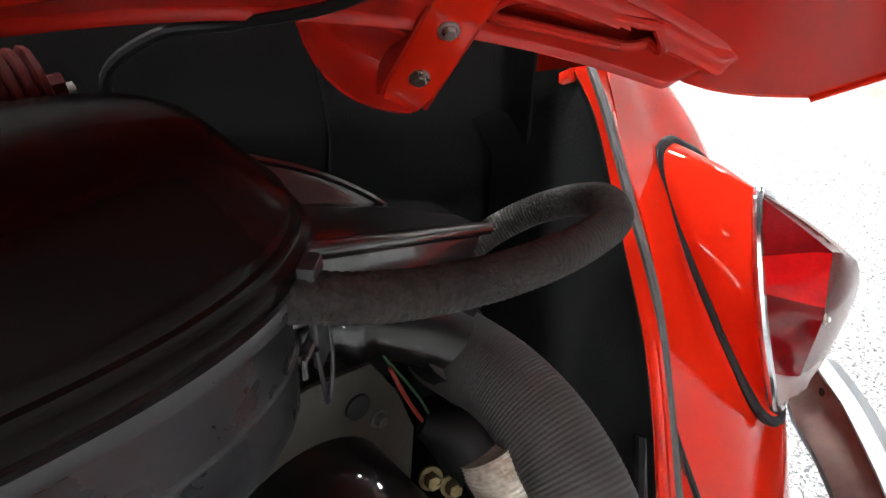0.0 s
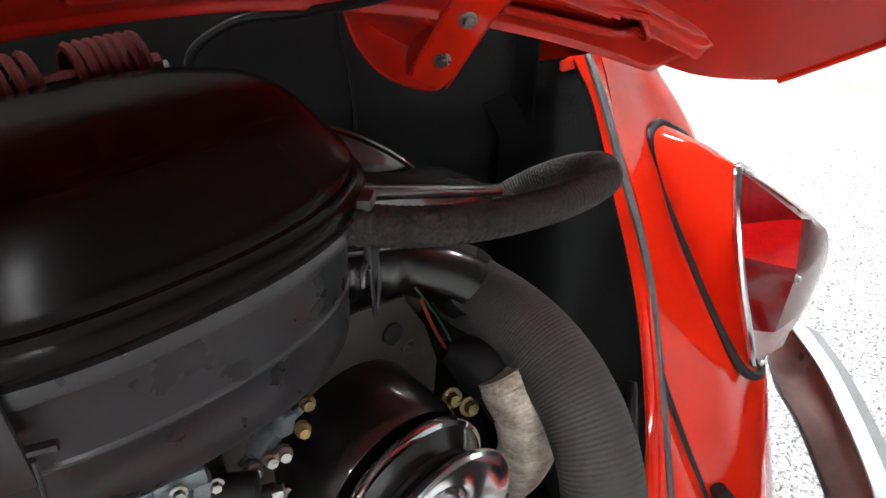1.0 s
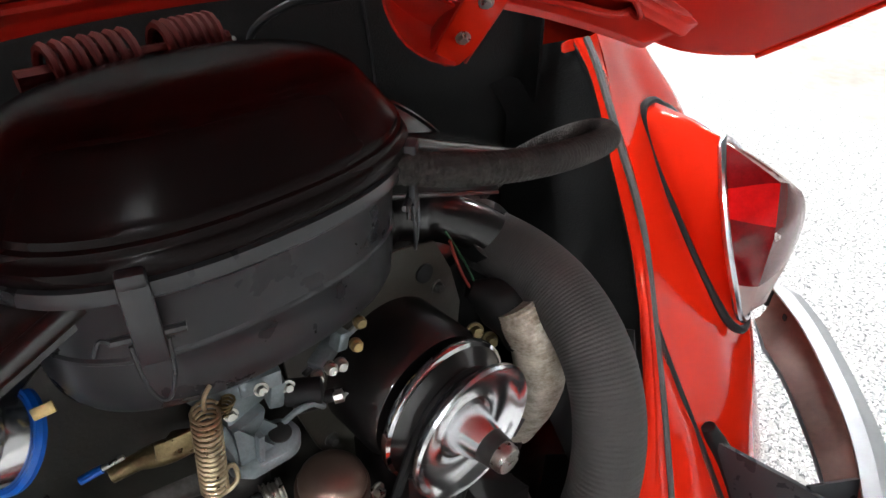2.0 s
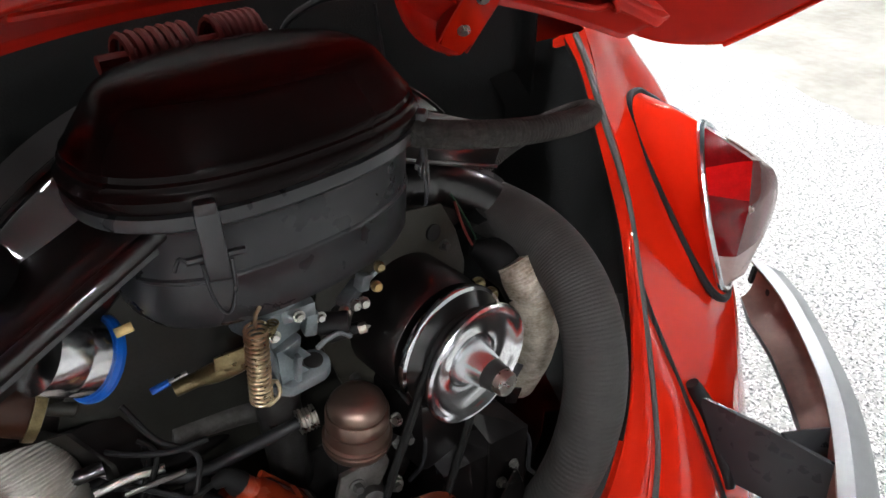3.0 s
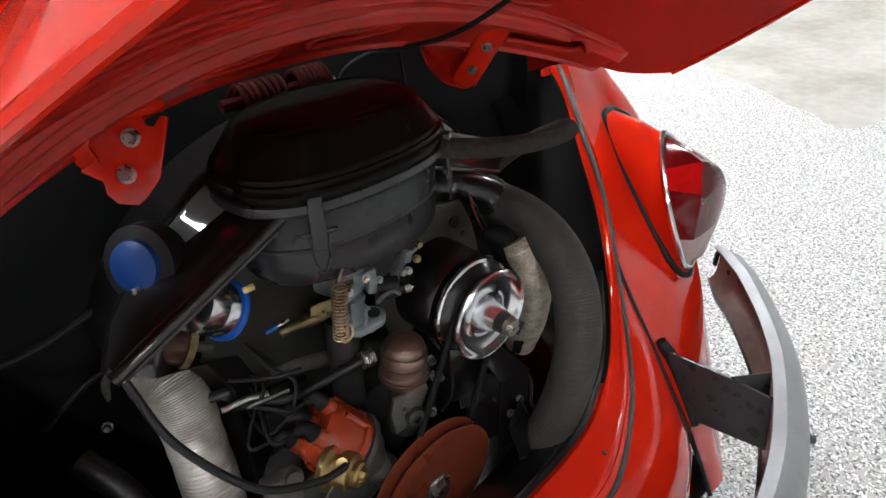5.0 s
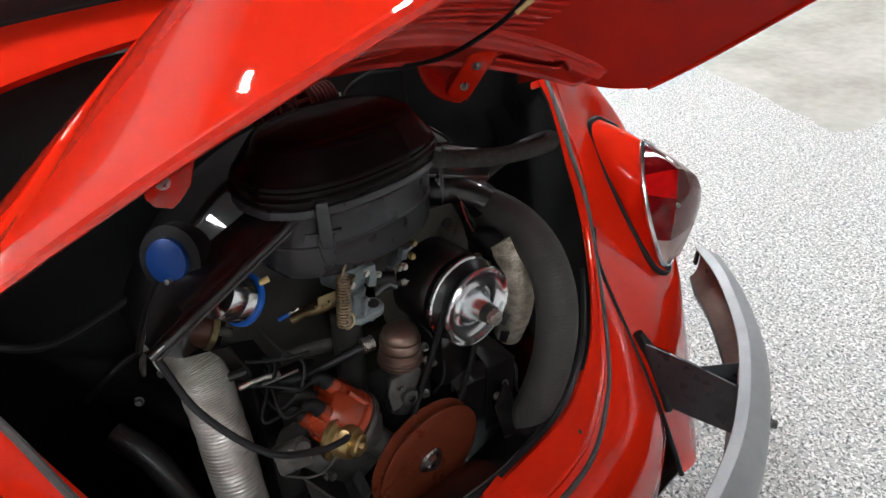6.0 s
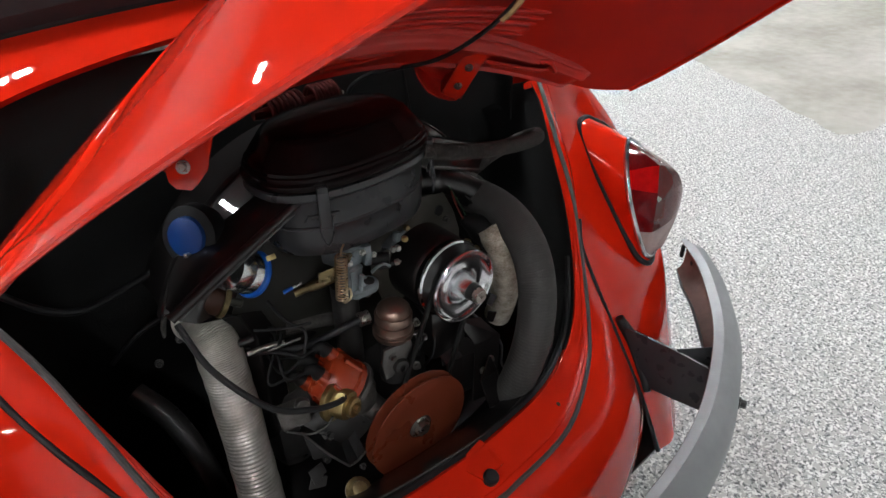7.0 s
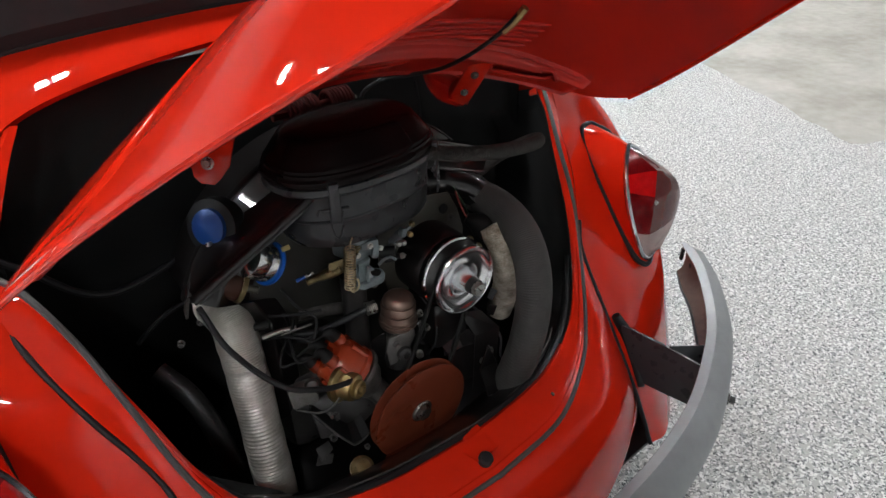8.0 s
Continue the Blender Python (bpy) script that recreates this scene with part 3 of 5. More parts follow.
part("lid_wire", tube(spline([(0.235, 0.150, 1.000), (0.215, 0.185, 0.960), (0.190, 0.250, 0.915), (0.155, 0.305, 0.897), (0.121, 0.322, 0.894), (0.10, 0.345, 0.87), (0.112, 0.35, 0.83)], 40), 0.003, 8), RUBBER, lid, "black wire hanging from the lid")
part("wire_sleeve", tube(spline([(0.238, 0.145, 1.005), (0.232, 0.160, 0.985), (0.224, 0.172, 0.972)], 10), 0.0055, 8), BRASS, lid, "brownish cloth sleeve")


# ---- tail lights ----
def tail_light(s):
    base = [(0.553, 0.278, 0.706), (0.546, 0.255, 0.668), (0.545, 0.205, 0.604), (0.541, 0.150, 0.540), (0.543, 0.108, 0.494), (0.575, 0.100, 0.482), (0.635, 0.150, 0.515), (0.670, 0.220, 0.600), (0.650, 0.275, 0.670), (0.606, 0.284, 0.701), (0.584, 0.287, 0.7105)]
    ring = [(0.583, 0.190, 0.690), (0.549, 0.165, 0.660), (0.529, 0.135, 0.605), (0.533, 0.112, 0.545), (0.556, 0.104, 0.498), (0.585, 0.106, 0.492), (0.630, 0.126, 0.530), (0.650, 0.152, 0.590), (0.636, 0.176, 0.645), (0.615, 0.186, 0.675), (0.598, 0.190, 0.687)]
    n = 120
    b, r = spline(side(base, s), n, True), spline(side(ring, s), n, True)
    mid = [p.lerp(q, 0.55) + V(0, 0, 0.004) for p, q in zip(b, r)]
    light = part("tail_light", sheet([b, mid, r], 0.0, True), RED, car, "teardrop tail light with red housing and lens")
    part("base_seal", tube(b + [b[0], b[1]], 0.0055, 8), RUBBER, light, "black rubber seal")
    part("rim", tube([p + V(0, -0.0015, 0.0005) for p in r + [r[0], r[1]]], 0.0052, 10), RIM, light, "chrome lens rim")
    nrm = V(0.12 * s, -0.92, 0.36).normalized()
    # ridge of the lens, low to high, and the outer edge of its nose
    ridge = side([(0.556, 0.094, 0.522), (0.546, 0.092, 0.554), (0.547, 0.093, 0.623), (0.566, 0.110, 0.676)], s)
    nose = spline(side([(0.574, 0.094, 0.515), (0.608, 0.088, 0.549), (0.626, 0.089, 0.606), (0.612, 0.096, 0.648), (0.586, 0.107, 0.668)], s), 25)

    def along(pts, f):
        f = max(0.0, min(len(pts) - 1.001, f * (len(pts) - 1)))
        k = int(f)
        return pts[k].lerp(pts[k + 1], f - k)

    inner, flank = bmesh.new(), bmesh.new()
    lo, hi = min(p.z for p in r), max(p.z for p in r)
    rows, kind = [], []
    for j, p in enumerate(r):
        f = (p.z - lo) / (hi - lo)
        partner = min((q for q in r if (q - p).length > 0.03), key=lambda q: abs(q.z - p.z), default=p)
        leftward = (p.x - partner.x) * s < 0
        a = along(ridge if leftward else nose, f)
        bulge = V(-0.2 * s, -0.8, 0.3) * 0.0025 if leftward else V(0.65 * s, -0.45, 0.35) * 0.020 * (1 - 0.85 * max(0, f - 0.45) / 0.55)
        rows.append([p.lerp(a, k / 10) + bulge * math.sin(math.pi * k / 10) for k in range(11)])
        kind.append(leftward)
        if not leftward:
            rows[-1] += [a.lerp(along(ridge, f), k / 4) + V(0, -0.004, 0.001) * math.sin(math.pi * k / 4) for k in range(1, 5)]
    for j in range(n):
        e = (j + 1) % n
        bm = inner if kind[j] and kind[e] else flank
        m = min(len(rows[j]), len(rows[e]))
        va, vb = [bm.verts.new(p) for p in rows[j]], [bm.verts.new(p) for p in rows[e]]
        for k in range(m - 1):
            bm.faces.new((va[k], vb[k], vb[k + 1], va[k + 1]))
        longer = va if len(va) > m else vb
        for k in range(m - 1, max(len(va), len(vb)) - 1):
            bm.faces.new(((vb if longer is va else va)[m - 1], longer[k], longer[k + 1]))
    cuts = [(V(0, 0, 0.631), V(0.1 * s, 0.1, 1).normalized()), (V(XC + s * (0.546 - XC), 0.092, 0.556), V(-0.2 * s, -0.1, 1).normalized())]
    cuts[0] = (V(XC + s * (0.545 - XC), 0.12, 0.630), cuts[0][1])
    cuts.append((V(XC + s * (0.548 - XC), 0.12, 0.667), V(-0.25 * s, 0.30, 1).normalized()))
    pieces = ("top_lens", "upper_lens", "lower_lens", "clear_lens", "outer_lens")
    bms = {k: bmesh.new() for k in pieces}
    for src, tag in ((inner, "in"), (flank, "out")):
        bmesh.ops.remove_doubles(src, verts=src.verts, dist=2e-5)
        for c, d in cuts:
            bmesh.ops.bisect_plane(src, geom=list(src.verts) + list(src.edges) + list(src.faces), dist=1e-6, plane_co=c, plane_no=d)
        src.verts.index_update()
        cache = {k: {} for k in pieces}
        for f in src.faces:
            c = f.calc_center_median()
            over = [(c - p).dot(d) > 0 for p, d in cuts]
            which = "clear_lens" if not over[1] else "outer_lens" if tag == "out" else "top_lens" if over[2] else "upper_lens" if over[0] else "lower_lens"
            vs = []
            for v in f.verts:
                if v.index not in cache[which]:
                    cache[which][v.index] = bms[which].verts.new(v.co)
                vs.append(cache[which][v.index])
            bms[which].faces.new(vs)
        src.free()
    # The outer flank's dulled red carries the glare there.
    for nm, mat, lab in (("top_lens", LENSDARK, "dark red top of the lens"), ("upper_lens", LENSRED, "bright red upper lens"), ("lower_lens", LENSDARK, "dark red lower lens"), ("clear_lens", LENSCLEAR, "clear lower lens"), ("outer_lens", LENSOUT, "outer flank of the lens, its red dulled for glare")):
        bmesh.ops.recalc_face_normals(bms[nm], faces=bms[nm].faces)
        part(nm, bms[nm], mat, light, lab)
    sc = V(0.5495, 0.0925, 0.622)
    bolt("lens_screw", sc if s > 0 else mirror(sc), nrm, 0.0032, 0.004, STEEL, light)


tail_light(1)
tail_light(-1)

# ---- bumper ----
BUMP = [(0.772, 0.144), (0.735, 0.098), (0.692, 0.054), (0.590, -0.026), (0.500, -0.078), (0.370, -0.131), (0.250, -0.158), (0.140, -0.168), (0.045, -0.170)]
half = [V(x, y, 0.42) for x, y in BUMP]
full = half + [V(0.09 - p.x, p.y, p.z) for p in half[-2::-1]]
line = spline(full, 120)
outw = []
for i, p in enumerate(line):
    t = (line[min(i + 1, 119)] - line[max(i - 1, 0)]).normalized()
    outw.append(V(t.y, -t.x, 0) * (1 if True else 0))
if outw[60].y > 0:
    outw = [-o for o in outw]
rows = []
for d, z in ((0.000, 0.0), (0.016, 0.005), (0.036, -0.004), (0.050, -0.024), (0.054, -0.050), (0.049, -0.076), (0.032, -0.096), (0.010, -0.103), (0.0, -0.100)):
    rows.append([p + o * d * min(1, 0.35 + min(i, 119 - i) / 6) + V(0, 0, z * min(1, 0.75 + min(i, 119 - i) / 20)) for i, (p, o) in enumerate(zip(line, outw))])
bumper = part("rear_bumper", sheet(rows), SILVER, car, "bright metal blade bumper")
inner = [[p + o * (d - 0.003) * min(1, 0.35 + min(i, 119 - i) / 6) + V(0, 0, z * min(1, 0.75 + min(i, 119 - i) / 20)) for i, (p, o) in enumerate(zip(line, outw))] for d, z in ((0.002, -0.002), (0.030, -0.008), (0.046, -0.028), (0.049, -0.052), (0.044, -0.076), (0.028, -0.092), (0.008, -0.098))]
part("bumper_inside", sheet(inner), PRIMER, bumper, "dull brown inner face of the bumper")
for s in (1, -1):
    def at(p):
        return Vector(p) if s > 0 else V(0.06 - p[0], p[1], p[2])
    # flat bar from the wing to the bumper, with a forked stay
    bracket = part("bumper_bracket", sheet([[at((0.424, 0.050, 0.436)), at((0.440, -0.030, 0.428)), at((0.452, -0.100, 0.418))], [at((0.420, -0.008, 0.340)), at((0.430, -0.060, 0.337)), at((0.442, -0.112, 0.335))]], 0.006), SATIN, car, "black flat-bar bumper bracket", False)
    part("stay", sheet([[at((0.441, -0.042, 0.429)), at((0.500, -0.074, 0.418))], [at((0.446, -0.070, 0.385)), at((0.470, -0.092, 0.375))]], 0.005), SATIN, bracket, "", False)
    part("grommet", tube(spline([at((0.420, 0.060, 0.449)), at((0.432, 0.035, 0.405)), at((0.425, 0.0, 0.355)), at((0.415, -0.016, 0.33))], 20), lambda q: 0.013 * math.sin(math.pi * (0.12 + 0.76 * q)) ** 0.5, 12), RUBBER, bracket, "black rubber grommet in the wing")
# Black disc stands for the dark inside of a hole; nothing is cut.
part("end_hole_disc", lathe([(0, 0), (0.005, 0), (0.0055, 0.001), (0, 0.0012)], axis((0.737, 0.0955, 0.399), (-0.75, 0.66, 0.05)), 16), BELT, bumper, "black disc in place of a hole near the bumper's end")
part("end_clip", block(axis((0.762, 0.132, 0.402), (-0.75, 0.66, 0.05), (0, 0, 1)), 0.028, 0.010, 0.006, 0.001), BELT, bumper, "black clip at the bumper's end")
bolt("bumper_bolt", V(0.470, -0.150, 0.362), (0.35, -0.93, 0), 0.007, 0.013, DARK, bumper)

# ---- engine ----
# air cleaner: an oval pan with a domed cover and two snouts
ACX, ACY = 0.008, 0.246


def oval(k, angle):
    """A point of the cleaner's outline, k times its size."""
    c, d = math.cos(angle), math.sin(angle)
    q = 2 / 2.4
    return V(ACX + 0.125 * k * math.copysign(abs(c) ** q, c), ACY + 0.083 * k * math.copysign(abs(d) ** q, d), 0)


def oval_shape(profile, seg=120):
    return sheet([[oval(max(k, 1e-4), 2 * math.pi * i / seg) + V(0, 0, z) for i in range(seg)] for k, z in profile], 0.0, True)


cleaner = part("air_cleaner", oval_shape([(0, 0.7385), (0.78, 0.7385), (0.86, 0.7415), (0.888, 0.7475), (0.897, 0.7600), (0.90, 0.7785), (0.912, 0.7800), (0.912, 0.7820), (0.90, 0.7835), (0.912, 0.8125), (0.925, 0.8175), (0.965, 0.8205), (0.995, 0.8225), (1.0, 0.8265), (0.995, 0.8310), (0.96, 0.8325), (0, 0.8325)]), SATIN, car, "satin black oil-bath air cleaner pan")
part("cover", oval_shape([(0.97, 0.8330), (0.995, 0.8340), (1.004, 0.8375), (1.0, 0.8415), (0.978, 0.8440), (0.968, 0.8455), (0.966, 0.8490), (0.948, 0.8505), (0.944, 0.8545), (0.926, 0.8565), (0.905, 0.8598), (0.880, 0.8640), (0.770, 0.8808), (0.745, 0.8840), (0.710, 0.8865), (0.660, 0.8880), (0.5, 0.8892), (0, 0.8900)]), COVERBLACK, cleaner, "black enamelled domed cover")


def clip(angle):
    p, q = oval(1.0, angle - 0.02), oval(1.0, angle + 0.02)
    d = V((q - p).y, -(q - p).x, 0).normalized()
    c = oval(1.0, angle) + d * 0.002
    m = axis((c.x, c.y, 0.816), d, (0, 0, 1))
    ob = part("clip", block(m @ pose(-0.004, 0, 0.002), 0.046, 0.014, 0.004, 0.0015), SATIN, cleaner, "black spring clip")
    part("clip_hook", block(m @ pose(0.021, 0, -0.001), 0.008, 0.013, 0.012, 0.002), SATIN, ob)
    part("clip_wire", tube(spline([m @ V(-0.014, -0.0085, 0.003), m @ V(-0.034, -0.007, 0.004), m @ V(-0.050, -0.002, 0.003), m @ V(-0.050, 0.003, 0.003), m @ V(-0.036, 0.007, 0.004), m @ V(-0.014, 0.0085, 0.003)], 24), 0.0011, 6), SATIN, ob)
    part("clip_pin", tube([m @ V(-0.012, -0.017, 0.0), m @ V(-0.012, 0.017, 0.0)], 0.0026, 8), SATIN, ob)
    part("clip_tail", tube(spline([m @ V(-0.012, 0.016, 0.001), m @ V(-0.008, 0.020, 0.002), m @ V(-0.015, 0.024, 0.003)], 8), 0.0013, 6), SATIN, ob)


clip(math.radians(-122))
clip(math.radians(-40))


def snout(name, a, b, w, h, parent, label):
    """A tapering box duct from a to b; its upper rear edge runs along a-b."""
    a, b = Vector(a), Vector(b)
    x = (b - a).normalized()
    y = (V(0, 1, 0) - x * x.y).normalized()
    z = x.cross(y)
    if z.z < 0:
        z = -z
    rows = []
    for f in (0, 0.3, 0.7, 0.97, 1.0):
        p = a.lerp(b, f)
        e = 0.004
        prof = [(0, -e), (0.0015, -0.0012), (e, 0), (w - e, 0), (w - 0.001, -0.001), (w, -e), (w, -h + e), (w - 0.001, -h + 0.001), (w - e, -h), (e, -h), (0.001, -h + 0.001), (0, -h + e)]
        sc = 1 if f < 1 else 0.96
        rows.append([p + y * (w / 2 + (u - w / 2) * sc) + z * (-h / 2 + (v + h / 2) * sc) for u, v in prof])
    bm = sheet(rows, 0.0, True)
    return part(name, bm, BLACK, parent, label), rows[-1]


def left_snout():
    """A flat glossy duct with a rounded mouth."""
    a, b = V(-0.075, 0.0, 0.828), V(-0.256, 0.0, 0.746)
    x = (b - a).normalized()
    up = V(-x.z, 0, x.x)
    if up.z < 0:
        up = -up
    # far edge of the mouth, along the duct: (distance, y)
    front = [(0.0, 0.282), (0.10, 0.281), (0.125, 0.279), (0.150, 0.270), (0.175, 0.250), (0.193, 0.215), (0.196, 0.200)]
    n = 40
    top, rows = [], []
    for k in range(n + 1):
        d = 0.196 * k / n
        y1 = max(0.214, float(np.interp(d, [f[0] for f in front], [f[1] for f in front])))
        row = []
        for w, dz in ((0.0, -0.017), (0.0, -0.006), (0.03, -0.002), (0.07, 0.0), (0.30, 0.0), (0.55, 0.0), (0.80, 0.0), (0.95, 0.0), (0.98, -0.0006), (1.0, -0.003), (1.0, -0.010), (0.9, -0.016), (0.5, -0.018)):
            y = 0.199 + (y1 - 0.199) * w
            row.append(a + x * d + up * dz * (1 if dz < 0 else max(0.15, min(1, (y1 - 0.23) / 0.08))) + V(0, y, 0))
        rows.append(row)
    return sheet(rows, 0.0, True)


sn = part("left_snout", left_snout(), BLACK, cleaner, "glossy black intake snout")
part("snout_roll", tube([V(-0.082, 0.1985, 0.8185), V(-0.120, 0.1985, 0.8010), V(-0.256, 0.1985, 0.7395)], 0.0062, 12), BLACK, sn)
part("snout_flap", sheet([[V(-0.259, 0.204, 0.745), V(-0.262, 0.212, 0.735), V(-0.263, 0.222, 0.718), V(-0.260, 0.236, 0.695)], [V(-0.252, 0.208, 0.742), V(-0.253, 0.222, 0.732), V(-0.255, 0.230, 0.716), V(-0.257, 0.238, 0.695)]], 0.002), GUNMETAL, sn, "grey steel flap at the snout's mouth")
sr, _ = snout("right_snout", (0.075, 0.195, 0.852), (0.276, 0.246, 0.759), 0.05, 0.038, cleaner, "glossy black intake snout")
part("snout_roll", tube([V(0.080, 0.1955, 0.8487), V(0.178, 0.2204, 0.8033), V(0.277, 0.2455, 0.7575)], 0.0048, 12), BLACK, sr)
part("snout_roll", tube([V(0.065, 0.1950, 0.8155), V(0.161, 0.2200, 0.7710), V(0.260, 0.2450, 0.7255)], 0.0024, 10), BLACK, sr)
part("gasket", oval_shape([(0.5, 0.730), (0.70, 0.731), (0.75, 0.735), (0.74, 0.740)]), RUBBER, cleaner)

# cloth hose from the cleaner, looping back
cloth = bez([(0.088, 0.198, 0.829), (0.150, 0.136, 0.816), (0.290, 0.156, 0.792), (0.318, 0.178, 0.786)], 24)
loop = spline([cloth[-1], V(0.340, 0.206, 0.772), V(0.346, 0.240, 0.752), V(0.328, 0.272, 0.728), V(0.290, 0.285, 0.706), V(0.25, 0.285, 0.69)], 30)
part("breather_hose", ribbed(spline(cloth[::4] + loop[3::4], 70), 0.0106, 0.0034, 0.0006, 18), CLOTH, car, "braided cloth-covered rubber hose")

# big heater hose on the right and duct beside it
big = bez([(0.217, 0.21, 0.721), (0.208, 0.247, 0.686), (0.268, 0.155, 0.726), (0.179, -0.016, 0.696), (0.165, 0.08, 0.432)], 40)
part("hose_cuff", tube(spline([big[0], big[2], big[4]], 14), 0.0278, 28), BELT, car, "smooth black hose cuff")
part("heater_hose", ribbed(big, 0.0272, 0.0028, 0.00045, 32), HOSE, car, "black corrugated paper heater hose")
part("shroud_outlet", tube(spline([(0.105, 0.262, 0.745), (0.140, 0.250, 0.748), (0.172, 0.236, 0.742), (0.200, 0.222, 0.728), (0.218, 0.210, 0.714)], 30), lambda q: 0.0205 + 0.0030 * (1 if 0.18 < q < 0.26 or 0.40 < q < 0.48 else 0), 28), BLACK, car, "glossy black outlet elbow of the fan shroud")
duct = bez([(0.191, 0.188, 0.705), (0.177, 0.096, 0.674), (0.236, 0.146, 0.565), (0.246, 0.185, 0.470)], 30)
part("right_air_duct", ribbed([p + V(0.01, 0.012, 0) for p in duct[5:]], 0.022, 0.0036, 0.0011, 24, 0.25), TAN, car, "tan corrugated air duct")
left = spline([(-0.2005, 0.330, 0.640), (-0.1965, 0.304, 0.644), (-0.1930, 0.279, 0.632), (-0.1935, 0.264, 0.598), (-0.197, 0.244, 0.52), (-0.205, 0.215, 0.42), (-0.21, 0.195, 0.33)], 40)
part("duct_neck", tube(spline([(0.176, 0.196, 0.690), (0.190, 0.182, 0.680), (0.203, 0.166, 0.664), (0.2065, 0.155, 0.648)], 16), lambda q: 0.0215 * min(1, 0.35 + 1.6 * q), 24), BELT, car, "black rubber duct neck")
for q, d in (((0.172, 0.184, 0.656), (-0.3, -0.8, 0.4)), ((0.186, 0.180, 0.640), (-0.3, -0.8, 0.4))):
    tagged(bolt("neck_bolt", V(*q), d, 0.005, 0.009, TARNISH, car), "tarnished brass bolt")
part("left_air_duct", ribbed(left, 0.0285, 0.0034, 0.0021, 32, 0.4, 0.52), FOIL, car, "silver corrugated pre-heater duct")
CL = axis((-0.2000, 0.326, 0.641), (-0.15, 1, -0.08))
part("duct_collar", lathe([(0.0130, -0.006), (0.0142, -0.004), (0.0142, 0.006), (0.0156, 0.008), (0.0156, 0.012), (0.0142, 0.014), (0.0142, 0.030), (0.0130, 0.030)], CL, 36), STEEL, car, "plated steel duct collar")

# fan shroud
arc = []
for k in range(49):
    a = math.radians(22) + math.radians(136) * k / 48
    arc.append((0.015 + 0.275 * math.cos(a), 0.588 + 0.275 * math.sin(a)))
arc = [(0.19, 0.42), (0.19, 0.60), (0.215, 0.665)] + arc + [(-0.185, 0.675), (-0.165, 0.62), (-0.165, 0.42)]


def arc_at(k, y):
    return [V(0.015 + (x - 0.015) * k, y, 0.588 + (z - 0.588) * k) for x, z in arc]


shroud = part("fan_shroud", sheet([arc_at(k, y) for k, y in ((0.70, 0.262), (0.84, 0.257), (0.885, 0.2515), (0.903, 0.2521), (0.908, 0.2530), (0.96, 0.2627), (1.006, 0.2713), (1.011, 0.2722), (1.018, 0.2732), (1.026, 0.2720), (1.032, 0.2740), (1.032, 0.281), (1.025, 0.288), (1.0, 0.291), (0.975, 0.33), (0.97, 0.37))], 0.0), BLACK, car, "glossy black sheet-metal fan shroud")
part("shroud_face", plate([(p.x, p.z) for p in arc_at(0.72, 0)], axis((0, 0.2635, 0), (0, -1, 0)), 0.0035), OLIVE, shroud)

# generator and its pulley
GEN = axis((0.104, 0.118, 0.6445), (-0.014, -1, 0.0))
gen = part("generator", lathe([(0, -0.19), (0.055, -0.19), (0.057, -0.185), (0.057, -0.050), (0.053, -0.043), (0.03, -0.040), (0, -0.040)], GEN, 48), BLACK, car, "black painted generator")
pul = part("generator_pulley", lathe([(0.0528, -0.0048), (0.0542, -0.0040), (0.0548, -0.003), (0.0550, 0.0), (0.0535, 0.002), (0.0518, 0.001), (0.0500, -0.0025), (0.0465, -0.0065), (0.0410, -0.0090), (0.0330, -0.0098), (0.0280, -0.0090), (0.0255, -0.0075), (0.0238, -0.0078), (0.0228, -0.0105), (0.0208, -0.0105), (0.0195, -0.005), (0.017, 0.002), (0.0135, 0.014), (0.0, 0.014)], GEN, 72), POLISHED, gen, "polished dished belt pulley")
back = part("pulley_back", lathe([(0.02, -0.030), (0.050, -0.034), (0.0555, -0.033), (0.0565, -0.029), (0.0535, -0.026), (0.041, -0.0165)], GEN, 72), BLACK, gen, "black rear flange of the pulley")
part("pulley_groove", lathe([(0.041, -0.0168), (0.041, -0.0160), (0.050, -0.0068), (0.0532, -0.0050)], GEN, 72), BLACK, gen)
part("pulley_ring", lathe([(0.0556, -0.0335), (0.0574, -0.0325), (0.0578, -0.0300), (0.0572, -0.0275), (0.0545, -0.0262)], GEN, 72), CHROME, back, "bright rim of the rear flange")
part("pulley_collar", lathe([(0.0132, 0.0135), (0.0128, 0.018), (0.0118, 0.025), (0, 0.025)], GEN, 36), DARK, pul)
part("pulley_nut", lathe([(0, 0.025), (0.0108, 0.025), (0.0108, 0.031), (0.0095, 0.0335), (0, 0.034)], GEN, 24), STEEL, pul, "bright shaft nut")
part("generator_stand", block(pose(0.104, 0.2, 0.55), 0.07, 0.10, 0.09, 0.01), BLACK, car, "dark cast generator stand")
part("generator_strap", lathe([(0.0535, -0.1), (0.055, -0.1), (0.055, -0.085), (0.0535, -0.085)], GEN, 48), SATIN, gen)

# crank pulley and belt
CR = axis((0.0106, 0.116, 0.4425), (-0.025, -1, -0.06))
crank = part("crank_pulley", lathe([(0.03, -0.017), (0.078, -0.0195), (0.0845, -0.0190), (0.0855, -0.0175), (0.082, -0.0155), (0.050, -0.0095), (0.083, -0.003), (0.0855, -0.0015), (0.0855, 0.0), (0.083, 0.0012), (0.06, 0.0), (0.02, 0.0), (0.018, -0.004), (0, -0.004)], CR, 96), PULLEY, car, "oxide-red painted crankshaft pulley")
